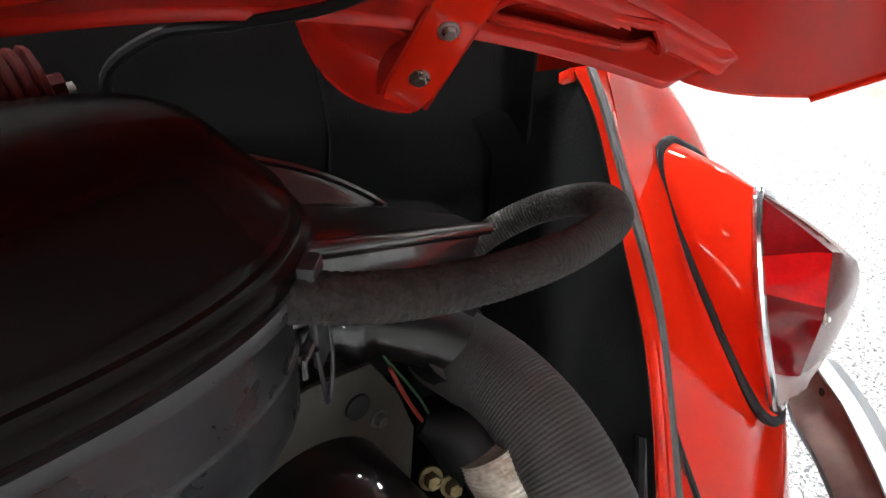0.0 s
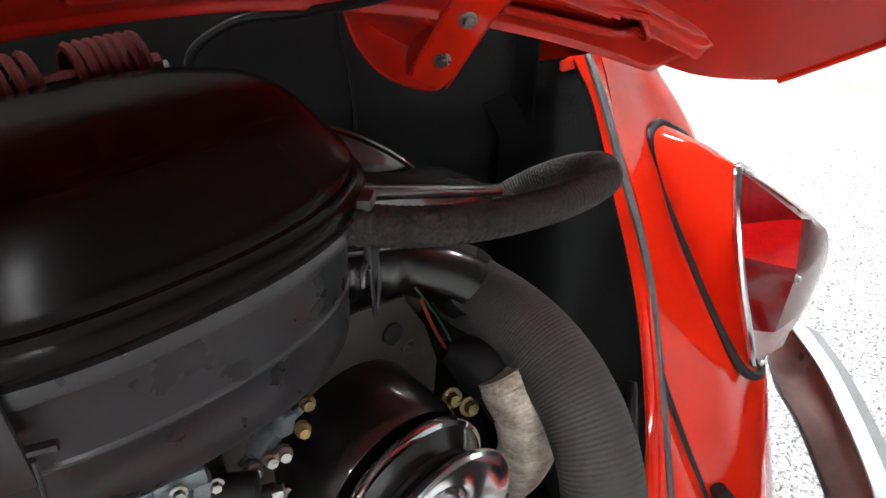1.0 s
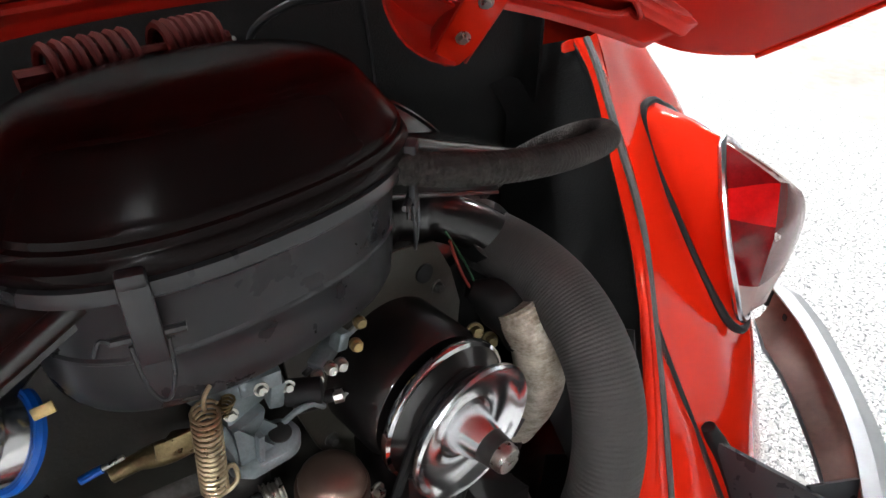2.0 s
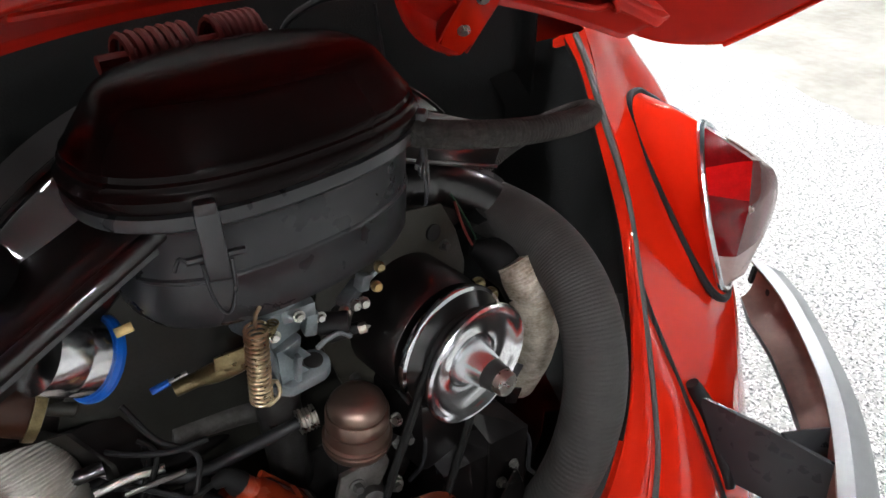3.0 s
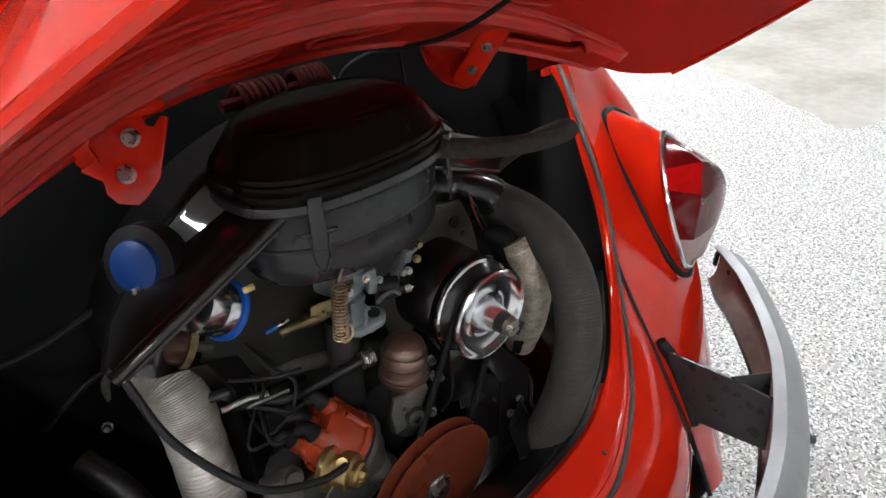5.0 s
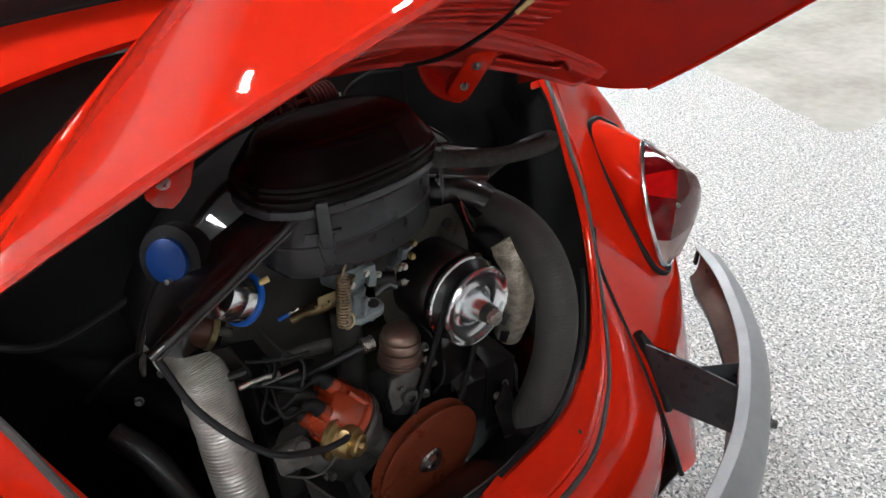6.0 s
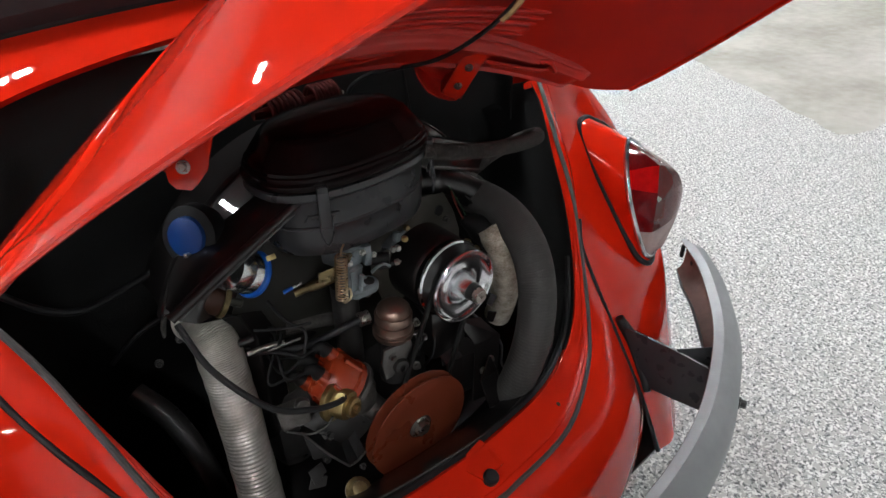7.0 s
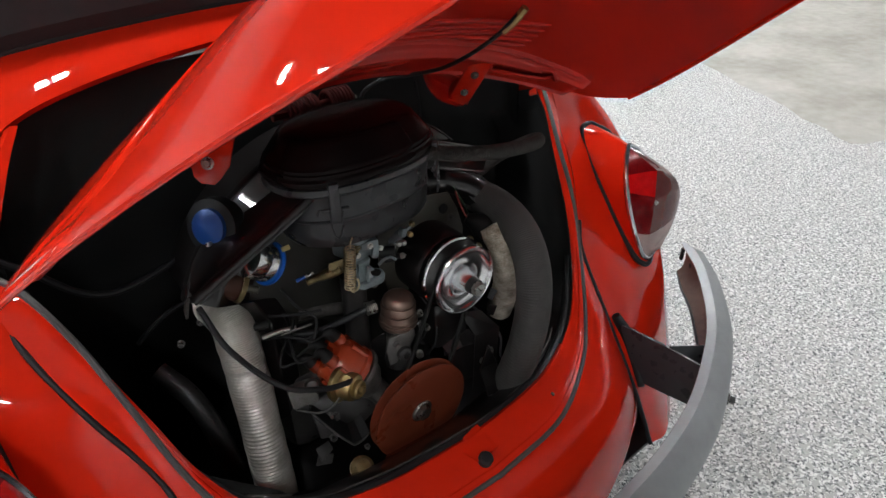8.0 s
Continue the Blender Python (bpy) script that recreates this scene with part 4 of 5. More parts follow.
part("pulley_bolt", join(lathe([(0, -0.004), (0.0185, -0.004), (0.0185, 0.0), (0.016, 0.002), (0.0135, 0.002)], CR, 32), lathe([(0, -0.002), (0.0125, -0.002), (0.0125, 0.007), (0.011, 0.009), (0, 0.009)], CR, 6)), STEEL, crank, "bright hexagon bolt")


def belt():
    a, b = V(0.104, 0.1355, 0.6445), V(0.0106, 0.1295, 0.4425)
    ra, rb = 0.040, 0.046
    d = math.atan2(b.z - a.z, b.x - a.x)
    off = math.acos((ra - rb) / (b - a).length)
    pts = []
    for k in range(25):
        g = d + off + (2 * math.pi - 2 * off) * k / 24
        pts.append(a + V(ra * math.cos(g), 0, ra * math.sin(g)))
    for k in range(25):
        g = d - off + 2 * off * k / 24
        pts.append(b + V(rb * math.cos(g), 0, rb * math.sin(g)))
    pts.append(pts[0])
    pts.append(pts[1])
    fine = []
    for p, q in zip(pts, pts[1:]):
        fine += [p.lerp(q, k / 3) for k in range(3)]
    return tube(fine, 0.0038, 8)


part("fan_belt", belt(), BELT, car, "black rubber fan belt")

# fuel pump
PU = axis((0.015, 0.170, 0.586), (0.06, -0.03, 1))
pump = part("fuel_pump", lathe([(0, -0.014), (0.016, -0.014), (0.022, -0.008), (0.0275, -0.004), (0.0290, 0), (0.0290, 0.003), (0.0278, 0.0038), (0.0278, 0.0048), (0.0290, 0.0056), (0.0290, 0.0080), (0.0268, 0.0095), (0.0262, 0.0130), (0.0262, 0.0200), (0.0248, 0.0205), (0.0248, 0.0215), (0.0262, 0.0220), (0.0262, 0.0330), (0.0252, 0.0345), (0.0205, 0.0350), (0, 0.0350)], PU, 56), BRONZE, car, "bronze-coloured stacked fuel pump")
part("pump_cap", lathe([(0.0238, 0.0345), (0.0240, 0.0370), (0.0225, 0.0425), (0.0185, 0.0470), (0.0110, 0.0500), (0, 0.0510)], PU, 48), BRONZE, pump, "dark brown domed pump cap")
part("pump_flange", plate([(-0.024, -0.040), (-0.014, -0.038), (0.012, -0.014), (0.022, 0.004), (0.020, 0.012), (-0.020, 0.008), (-0.026, -0.012)], axis((0.004, 0.150, 0.572), (-0.30, -1, 0.10)), 0.006, 0.0015), CASTGREY, pump, "grey cast pump flange")
part("pump_lever", lathe([(0.004, 0), (0.011, 0), (0.012, 0.004), (0.010, 0.012), (0.005, 0.014), (0.004, 0.010)], axis((0.004, 0.146, 0.548), (-0.3, -1, 0.2)), 24), DARK, pump, "dark pump lever end")
bolt("pump_nut", V(-0.006, 0.146, 0.566), (-0.3, -1, 0.15), 0.0045, 0.007, GUNMETAL, pump)
bolt("pump_screw", V(0.036, 0.150, 0.584), (0.2, -0.6, -0.7), 0.0035, 0.010, GUNMETAL, pump)
part("pump_foot", lathe([(0, 0), (0.020, 0), (0.022, 0.01), (0.018, 0.03), (0.018, 0.07), (0, 0.07)], axis((0.012, 0.172, 0.505), (0.05, 0, 1)), 28), DARK, pump)
part("fuel_pipe", tube(spline([(-0.012, 0.195, 0.612), (-0.05, 0.21, 0.60), (-0.10, 0.225, 0.592), (-0.15, 0.25, 0.60)], 20), 0.0055, 12), RUBBER, pump, "black fuel pipe")
part("pipe_clamp", ribbed([V(-0.022, 0.196, 0.612), V(-0.008, 0.193, 0.612)], 0.0092, 0.003, 0.0014, 18), STEEL, pump, "bright worm-drive hose clamp")

# carburettor under the cleaner
carb = part("carburettor", join(block(pose(-0.022, 0.215, 0.714, 0, 0, 14), 0.040, 0.046, 0.030, 0.004), block(pose(-0.026, 0.202, 0.686, 18, 0, 14), 0.026, 0.024, 0.036, 0.003), block(pose(-0.040, 0.192, 0.690, 0, -14, 20), 0.008, 0.018, 0.040, 0.003), block(pose(-0.010, 0.192, 0.722, 0, 0, -14), 0.026, 0.012, 0.012, 0.002), block(pose(-0.002, 0.190, 0.708, 0, 12, -14), 0.010, 0.012, 0.020, 0.002), lathe([(0.024, 0), (0.027, 0.004), (0.027, 0.02), (0, 0.02)], axis((-0.020, 0.215, 0.725), (0, 0, 1)), 32)), ZINC, car, "blue-grey zinc carburettor")
# tongue-shaped bowl with a rounded end, stiffening webs and a sunk plug
tongue = [(-0.034, 0.012), (-0.036, -0.004), (-0.026, -0.013)] + [(0.0135 * math.cos(radians(a)), -0.001 + 0.0135 * math.sin(radians(a))) for a in range(-100, 81, 15)] + [(-0.012, 0.013)]
BW = axis((-0.006, 0.190, 0.662), (0.02, -0.18, 1))
bowl = part("float_bowl", plate(tongue, BW, 0.011, 0.002), ZINC, carb, "zinc bowl flange with a rounded end")
part("bowl_plug", lathe([(0, 0), (0.0075, 0), (0.0075, 0.0016), (0.006, 0.0022), (0, 0.0014)], BW @ pose(0.001, 0, 0.0105), 20), DARK, bowl, "dark sunk plug")
part("bowl_drain", lathe([(0, -0.018), (0.003, -0.016), (0.0095, -0.003), (0.0105, 0)], BW, 20), OLIVELIGHT, bowl, "olive drain cone")
for x0, x1, y in ((-0.030, -0.014, -0.006), (-0.020, -0.004, 0.004)):
    web = [BW @ V(x0, y, 0.010), BW @ V(x1 + 0.008, y, 0.010), BW @ V(x0, y + 0.006, 0.040)]
    part("casting_web", sheet([[web[0], web[1]], [web[2], web[2] + V(0.003, 0, 0)]], 0.003), ZINC, bowl, "", False)
part("casting_post", block(BW @ pose(-0.018, -0.008, 0.022), 0.004, 0.006, 0.030, 0.001), ZINC, bowl)
for x, y, z in ((-0.034, 0.184, 0.716), (-0.014, 0.182, 0.724), (0.004, 0.184, 0.712)):
    bolt("carb_screw", V(x, y, z), (-0.2, -0.95, 0.2), 0.0030, 0.004, STEEL, carb)
part("copper_coil", tube([V(-0.040 + 0.004 * math.cos(k * 0.7) + 0.0006 * k / 4, 0.182 + 0.004 * math.sin(k * 0.7), 0.722 + 0.0006 * k / 3) for k in range(40)], 0.0009, 6), TARNISH, carb, "small copper-coloured coil")
part("choke_housing", lathe([(0, 0), (0.0085, 0), (0.009, 0.004), (0.0085, 0.022), (0.0, 0.024)], axis((0.004, 0.188, 0.703), (0.75, -0.55, 0.0)), 20), RUBBER, carb, "black choke housing")
part("solenoid", lathe([(0, 0), (0.0065, 0), (0.0065, 0.014), (0.0045, 0.016), (0.0045, 0.024), (0, 0.025)], axis((0.010, 0.186, 0.690), (0.85, -0.5, 0.15)), 16), RUBBER, carb)
part("solenoid_clip", tube(spline([(-0.004, 0.180, 0.690), (0.002, 0.174, 0.699), (0.012, 0.172, 0.700), (0.020, 0.172, 0.692)], 14), 0.0022, 8), ZINC, carb)
part("solenoid_tip", lathe([(0, 0), (0.0045, 0), (0.0045, 0.006), (0.002, 0.007), (0, 0.010)], axis((0.028, 0.172, 0.694), (0.85, -0.5, 0.15)), 8), STEEL, carb, "bright terminal")
part("manifold", tube(spline([(-0.022, 0.225, 0.66), (-0.020, 0.23, 0.60), (-0.015, 0.24, 0.50)], 14), 0.019, 20), DARK, carb, "dark inlet manifold")
part("linkage_block", join(block(pose(0.040, 0.196, 0.708, 0, -12, 20), 0.026, 0.012, 0.009, 0.002), block(pose(0.050, 0.193, 0.716, 0, 20, 10), 0.010, 0.010, 0.014, 0.002), tube([V(0.022, 0.196, 0.700), V(0.064, 0.192, 0.720)], 0.0022, 8)), ZINC, carb, "worn zinc linkage block")
for x, y, z, mat in ((0.027, 0.188, 0.703, STEEL), (0.036, 0.186, 0.706, STEEL), (0.044, 0.186, 0.704, STEEL), (0.057, 0.186, 0.713, BRASS), (0.064, 0.190, 0.726, TARNISH)):
    part("linkage_nut", lathe([(0, 0), (0.0042, 0), (0.0046, 0.002), (0.0046, 0.005), (0.0030, 0.0065), (0.0030, 0.009), (0, 0.0095)], axis((x, y, z), (-0.3, -0.9, 0.3)), 10), mat, carb)
turns = 16
sa, sb = V(-0.050, 0.176, 0.738), V(-0.056, 0.176, 0.676)
part("return_spring", join(tube([sa.lerp(sb, k / (turns * 12)) + V(0.0075 * math.cos(2 * math.pi * k / 12), 0.0075 * math.sin(2 * math.pi * k / 12), 0) for k in range(turns * 12 + 1)], 0.00105, 6), tube(spline([sa, sa + V(0, -0.004, 0.012), sa + V(0.006, 0.0, 0.014)], 8), 0.0014, 6), tube(spline([sb, sb + V(0.004, 0, -0.008), sb + V(0.014, 0, -0.004), sb + V(0.014, 0.002, 0.008), sb + V(0.006, 0.002, 0.006)], 12), 0.0016, 6)), SPRINGWIRE, carb, "coiled pale brassy return spring")
part("throttle_pipe", tube(spline([(-0.048, 0.200, 0.694), (-0.066, 0.208, 0.690), (-0.080, 0.218, 0.684), (-0.096, 0.224, 0.680)], 18), lambda q: 0.0055 + 0.0022 * math.sin(math.pi * min(1, q * 1.4)), 14), TARNISH, carb, "tarnished brass throttle pipe")
part("throttle_clamp", block(axis((-0.060, 0.200, 0.700), (-0.7, -0.6, 0.2)), 0.014, 0.012, 0.010, 0.002), TARNISH, carb)
part("throttle_arm", plate([(-0.016, -0.004), (0.012, -0.006), (0.018, 0.0), (0.012, 0.007), (-0.014, 0.006)], axis((-0.062, 0.188, 0.712), (-0.3, -0.9, 0.2)), 0.003, 0.001), TARNISH, carb, "tarnished brass throttle arm")

# distributor with cap, leads and vacuum canister
DI = axis((-0.070, 0.172, 0.534), (-0.52, 0.34, 0.78))
dist = part("distributor", lathe([(0, -0.075), (0.017, -0.075), (0.019, -0.040), (0.031, -0.026), (0.035, -0.010), (0.0425, -0.008), (0.0435, -0.005), (0.0425, -0.001), (0, -0.001)], DI, 40), CASTGREY, car, "cast distributor body")
cap = part("distributor_cap", lathe([(0.0395, 0.0), (0.0412, 0.002), (0.0412, 0.010), (0.0385, 0.013), (0.0375, 0.034), (0.0335, 0.045), (0.0260, 0.051), (0, 0.052)], DI, 14), CAPPLASTIC, dist, "glossy orange-brown distributor cap")
for k in range(6):
    a = radians(60 * k + 12)
    part("cap_rib", tube([DI @ V(0.038 * math.cos(a), 0.038 * math.sin(a), 0.003), DI @ V(0.0365 * math.cos(a), 0.0365 * math.sin(a), 0.040)], 0.0035, 8), CAPPLASTIC, cap)
for k in range(5):
    a = radians(90 * k + 70)
    q = V(0.025 * math.cos(a), 0.025 * math.sin(a), 0.048) if k < 4 else V(0, 0, 0.051)
    p0, p1 = DI @ q, DI @ (q + V(0, 0, 0.018))
    part("tower", tube([p0, p0.lerp(p1, 0.6), p1], lambda f: 0.0100 - 0.0020 * f, 14), CAPPLASTIC, cap)
    d = (p1 - p0).normalized()
    e = p1 + d * 0.008 + V(-0.008, 0.003, -0.004)
    part("boot", tube(spline([p1 - d * 0.006, p1 + d * 0.006, e], 10), lambda f: 0.0102 - 0.0052 * f, 12), BELT, cap, "black rubber lead boot")
    part("ignition_lead", tube(spline([e, e + V(-0.024, 0.008, 0.008 - 0.004 * k), V(-0.118 - 0.003 * k, 0.245 + 0.008 * k, 0.620 - 0.010 * k), V(-0.150 + 0.006 * k, 0.32, 0.60), V(-0.16, 0.37, 0.56)], 28), 0.0023, 8), BELT, dist, "black ignition lead")
VC = axis((-0.100, 0.150, 0.546), (0.34, -0.92, 0.02), (0, 0, 1))
part("vacuum_canister", lathe([(0, -0.012), (0.020, -0.012), (0.0275, -0.008), (0.0285, -0.005), (0.0285, -0.001), (0.0265, 0.001), (0.0215, 0.003), (0.0205, 0.006), (0.0200, 0.018), (0.0185, 0.021), (0.0140, 0.0225), (0, 0.0225)], VC, 44), BRASS, dist, "gold-passivated vacuum canister")
part("canister_nut", join(lathe([(0.0125, 0.021), (0.0135, 0.023), (0.0135, 0.029), (0.0115, 0.031), (0.0095, 0.031), (0.0090, 0.029), (0, 0.029)], VC, 32), lathe([(0, 0.028), (0.0062, 0.028), (0.0062, 0.034), (0.0050, 0.0355), (0, 0.0355)], VC, 6)), BRASS, dist, "round gold nut")
part("canister_stub", tube([V(-0.098, 0.140, 0.560), V(-0.104, 0.132, 0.568)], 0.0062, 12), BRASS, dist)
part("vacuum_hose", tube(spline([(-0.096, 0.134, 0.562), (-0.112, 0.124, 0.571), (-0.15, 0.118, 0.590), (-0.195, 0.135, 0.612), (-0.232, 0.185, 0.660), (-0.24, 0.24, 0.70)], 40), 0.004, 10), RUBBER, dist, "thin black vacuum hose")

# coil and small units on the left
CO = axis((-0.195, 0.268, 0.788), (-0.80, -0.48, 0.34))
coil = part("ignition_coil", lathe([(0, -0.030), (0.0225, -0.030), (0.024, -0.028), (0.024, 0.0), (0.0233, 0.003), (0.0215, 0.0040), (0, 0.0045)], CO, 48), BLUEDARK, car, "dark blue ignition coil")
part("coil_clamp", lathe([(0.0245, -0.03), (0.035, -0.03), (0.0375, -0.022), (0.036, -0.004), (0.0245, -0.002)], CO, 40), RUBBER, coil, "thick black band round the coil")
part("coil_terminal", lathe([(0, 0.004), (0.003, 0.004), (0.003, 0.011), (0.0, 0.012)], CO @ pose(-0.004, -0.020, 0), 10), STEEL, coil)
CN = axis((-0.133, 0.256, 0.713), (0.64, 0.11, -0.53))
can = part("breather_can", lathe([(0, -0.042), (0.020, -0.042), (0.0265, -0.038), (0.0270, -0.034), (0.0270, -0.018), (0.0262, -0.016), (0.0270, -0.014), (0.0270, 0.0), (0, 0.0)], CN, 48), POLISHED, car, "bright metal canister with a blue rim")
part("blue_band", lathe([(0.0272, -0.002), (0.0295, -0.002), (0.0310, 0.001), (0.0305, 0.004), (0.0275, 0.0055), (0.0265, 0.003), (0, 0.003)], CN, 48), BLUE, can, "blue plastic rim")
part("terminal", block(axis((-0.1125, 0.236, 0.737), (-0.3, -0.8, 0.5)), 0.012, 0.007, 0.002, 0.0008), BRASS, can, "brass terminal tag")
part("connector", tube([V(-0.112, 0.221, 0.691), V(-0.100, 0.218, 0.694)], 0.0026, 10), BLUE, can, "blue cable connector")
part("connector_pin", tube([V(-0.100, 0.218, 0.694), V(-0.088, 0.215, 0.697)], 0.0016, 8), STEEL, can)
BU = axis((-0.186, 0.270, 0.697), (0.80, -0.25, -0.52), (0, 0, 1))
unit = part("brown_canister", lathe([(0, -0.030), (0.018, -0.030), (0.0215, -0.026), (0.0220, 0.014), (0.0205, 0.017), (0, 0.017)], BU, 36), BROWN, car, "amber brown bakelite canister")
part("canister_rim", lathe([(0.0215, 0.012), (0.0240, 0.012), (0.0245, 0.015), (0.0240, 0.019), (0.0200, 0.020), (0.0190, 0.017)], BU, 36), TARNISH, unit, "tarnished brass rim")
part("canister_stem", lathe([(0, 0.015), (0.006, 0.016), (0.006, 0.040), (0.0045, 0.042), (0, 0.042)], BU, 16), OLIVELIGHT, unit)

# long cable along the left of the bay
part("bay_cable", tube(spline([(-0.425, 0.36, 0.80), (-0.385, 0.36, 0.757), (-0.350, 0.36, 0.715), (-0.313, 0.36, 0.694), (-0.272, 0.36, 0.695), (-0.221, 0.36, 0.707), (-0.180, 0.35, 0.725)], 50), 0.0048, 10), RUBBER, car, "black cable hanging across the bay")
part("low_cable", tube(spline([(-0.300, 0.36, 0.60), (-0.285, 0.35, 0.62), (-0.255, 0.345, 0.64), (-0.225, 0.345, 0.645)], 24), 0.0035, 8), RUBBER, car, "thin black cable")

# loom on the right of the generator
part("red_wire", tube(spline([(0.158, 0.20, 0.742), (0.165, 0.20, 0.722), (0.172, 0.198, 0.703), (0.178, 0.194, 0.688)], 16), 0.0013, 8), REDWIRE, car, "red wire")
part("green_wire", tube(spline([(0.156, 0.203, 0.750), (0.167, 0.199, 0.728), (0.177, 0.196, 0.706), (0.183, 0.192, 0.686)], 16), 0.0008, 8), GREEN, car, "green wire")
part("crankcase", block(pose(0.0, 0.34, 0.42), 0.30, 0.18, 0.16, 0.03), DARK, car, "dark engine crankcase")

# lid stop on the apron
part("lid_buffer", lathe([(0, 0), (0.011, 0), (0.011, 0.008), (0.008, 0.012), (0, 0.013)], axis((0.016, -0.019, 0.444), (0, -0.35, 1)), 20), RUBBER, car, "black rubber lid buffer")

# glossy tin edge along the lower lip
edge = spline([(0.300, 0.108, 0.455), (0.268, 0.088, 0.455), (0.228, 0.072, 0.455), (0.170, 0.049, 0.455), (0.080, 0.035, 0.455), (0.0, 0.037, 0.455), (-0.092, 0.048, 0.455), (-0.134, 0.057, 0.455), (-0.202, 0.078, 0.456), (-0.290, 0.142, 0.470)], 60)
strip = part("tin_edge", sheet([[p + V(0, -0.012, -0.010) for p in edge], [p + V(0, -0.003, -0.0015) for p in edge], edge, [p + V(0, 0.004, -0.002) for p in edge], [p + V(0, 0.03, -0.018) for p in edge], [p + V(0, 0.075, -0.06) for p in edge]], 0.0015), BLACK, car, "glossy black engine tin along the opening")
# Thin grey tube put in for the highlight line on the tin's edge.
part("tin_glint", tube(edge, 0.0016, 6), GUNMETAL, strip)

# brackets beside the crank pulley
part("tin_bracket", sheet([[V(0.118, 0.150, 0.560), V(0.132, 0.128, 0.520), V(0.122, 0.120, 0.462), V(0.118, 0.118, 0.42)], [V(0.150, 0.135, 0.558), V(0.176, 0.118, 0.520), V(0.164, 0.110, 0.464), V(0.172, 0.105, 0.42)]], 0.003), BLACK, car, "bent black sheet-metal bracket", False)
part("lifting_loop", tube(spline([(0.094, 0.148, 0.462), (0.098, 0.145, 0.488), (0.112, 0.143, 0.503), (0.128, 0.144, 0.495), (0.126, 0.147, 0.478), (0.112, 0.149, 0.474)], 24), 0.0032, 8), GUNMETAL, car, "black steel loop")
for q in ((0.038, 0.152, 0.521), (0.135, 0.112, 0.475), (0.143, 0.100, 0.436)):
    tagged(bolt("cover_bolt", V(*q), (-0.2, -0.95, 0.25), 0.004, 0.006, STEEL, car), "small bright cover bolt")
guard = part("belt_guard", sheet([[V(0.1187, 0.086, 0.5287), V(0.112, 0.096, 0.480), V(0.114, 0.078, 0.436)], [V(0.124, 0.088, 0.5270), V(0.156, 0.104, 0.4660), V(0.1402, 0.079, 0.4260)]], 0.002), BLACK, car, "small bent black sheet guard", False)
# Grey tube laid along the guard's edge as its glint.
part("guard_glint", tube([V(0.1240, 0.087, 0.5280), V(0.1400, 0.0955, 0.4975), V(0.1565, 0.103, 0.4660), V(0.1500, 0.090, 0.4450), V(0.1405, 0.078, 0.4255), V(0.1270, 0.077, 0.4300), V(0.1140, 0.077, 0.4355)], 0.0011, 6), GUNMETAL, guard, "bright grey line for the glint along the edge")
part("oil_filler", lathe([(0, 0), (0.017, 0), (0.018, 0.003), (0.018, 0.009), (0.014, 0.012), (0.010, 0.020), (0.006, 0.022), (0, 0.022)], axis((-0.108, 0.115, 0.405), (-0.1, -0.5, 0.8)), 24), TARNISH, car, "grimy brass filler cap")
part("intake_pipe", tube(spline([(-0.185, 0.268, 0.606), (-0.150, 0.262, 0.594), (-0.112, 0.256, 0.584), (-0.05, 0.27, 0.57)], 20), 0.0085, 18), BLACK, car, "glossy black intake pipe")
part("pipe_stub", tube([V(-0.178, 0.256, 0.622), V(-0.152, 0.250, 0.622)], 0.0055, 16), BLACK, car, "glossy black pipe stub")
part("heat_riser", tube(spline([(-0.100, 0.265, 0.603), (-0.045, 0.262, 0.588), (0.010, 0.258, 0.566)], 16), 0.0105, 18), CASTGREY, car, "grimy heat riser pipe")
part("throttle_rod", tube([V(-0.150, 0.215, 0.622), V(-0.112, 0.196, 0.632)], 0.0018, 8), GUNMETAL, car, "dull throttle rod")

# red tab on the lower lip, tabs at the upper corner
part("apron_tab", sheet([[V(-0.004, 0.006, 0.455), V(0.012, 0.023, 0.4595), V(0.044, 0.028, 0.460), V(0.047, 0.012, 0.457)], [V(0.006, -0.018, 0.4495), V(0.020, -0.018, 0.4505), V(0.036, -0.018, 0.4505), V(0.046, -0.016, 0.4495)]], 0.003), RED, car, "small red turned-up tab", False)
part("corner_tab", plate([(-0.012, -0.003), (-0.009, -0.006), (0.002, -0.007), (0.010, -0.005), (0.010, 0.004), (0.002, 0.006), (-0.009, 0.005)], axis((0.481, 0.341, 0.787), (-0.55, -0.72, 0.42), (0.8, -0.5, 0.3)), 0.003, 0.001), RED, car, "small red corner tab")
part("lining_clip", tube([V(0.470, 0.418, 0.744), V(0.476, 0.410, 0.752)], 0.002, 6), STEEL, car, "bright lining clip")
part("lining_seam", tube(spline([(0.30, 0.474, 0.66), (0.31, 0.472, 0.74), (0.30, 0.474, 0.84)], 12), 0.002, 6), RUBBER, car, "seam in the lining board")
for x, y, z in ((0.184, 0.003, 0.4475), (0.300, 0.052, 0.456)):
    part("apron_screw", lathe([(0, 0), (0.004, 0), (0.003, 0.002), (0, 0.002)], axis((x, y, z), (0.2, -0.3, 1)), 12), DARK, car, "dark plug in the flange")


# low engine: cast plates, brackets and small hardware between the ducts and the pulley
part("case_plate", plate([(-0.05, -0.03), (0.0, -0.042), (0.055, -0.02), (0.06, 0.03), (0.01, 0.04), (-0.05, 0.03)], axis((-0.085, 0.185, 0.465), (-0.25, -1, 0.45)), 0.008, 0.003), DARK, car, "grimy cast alloy cover plate")
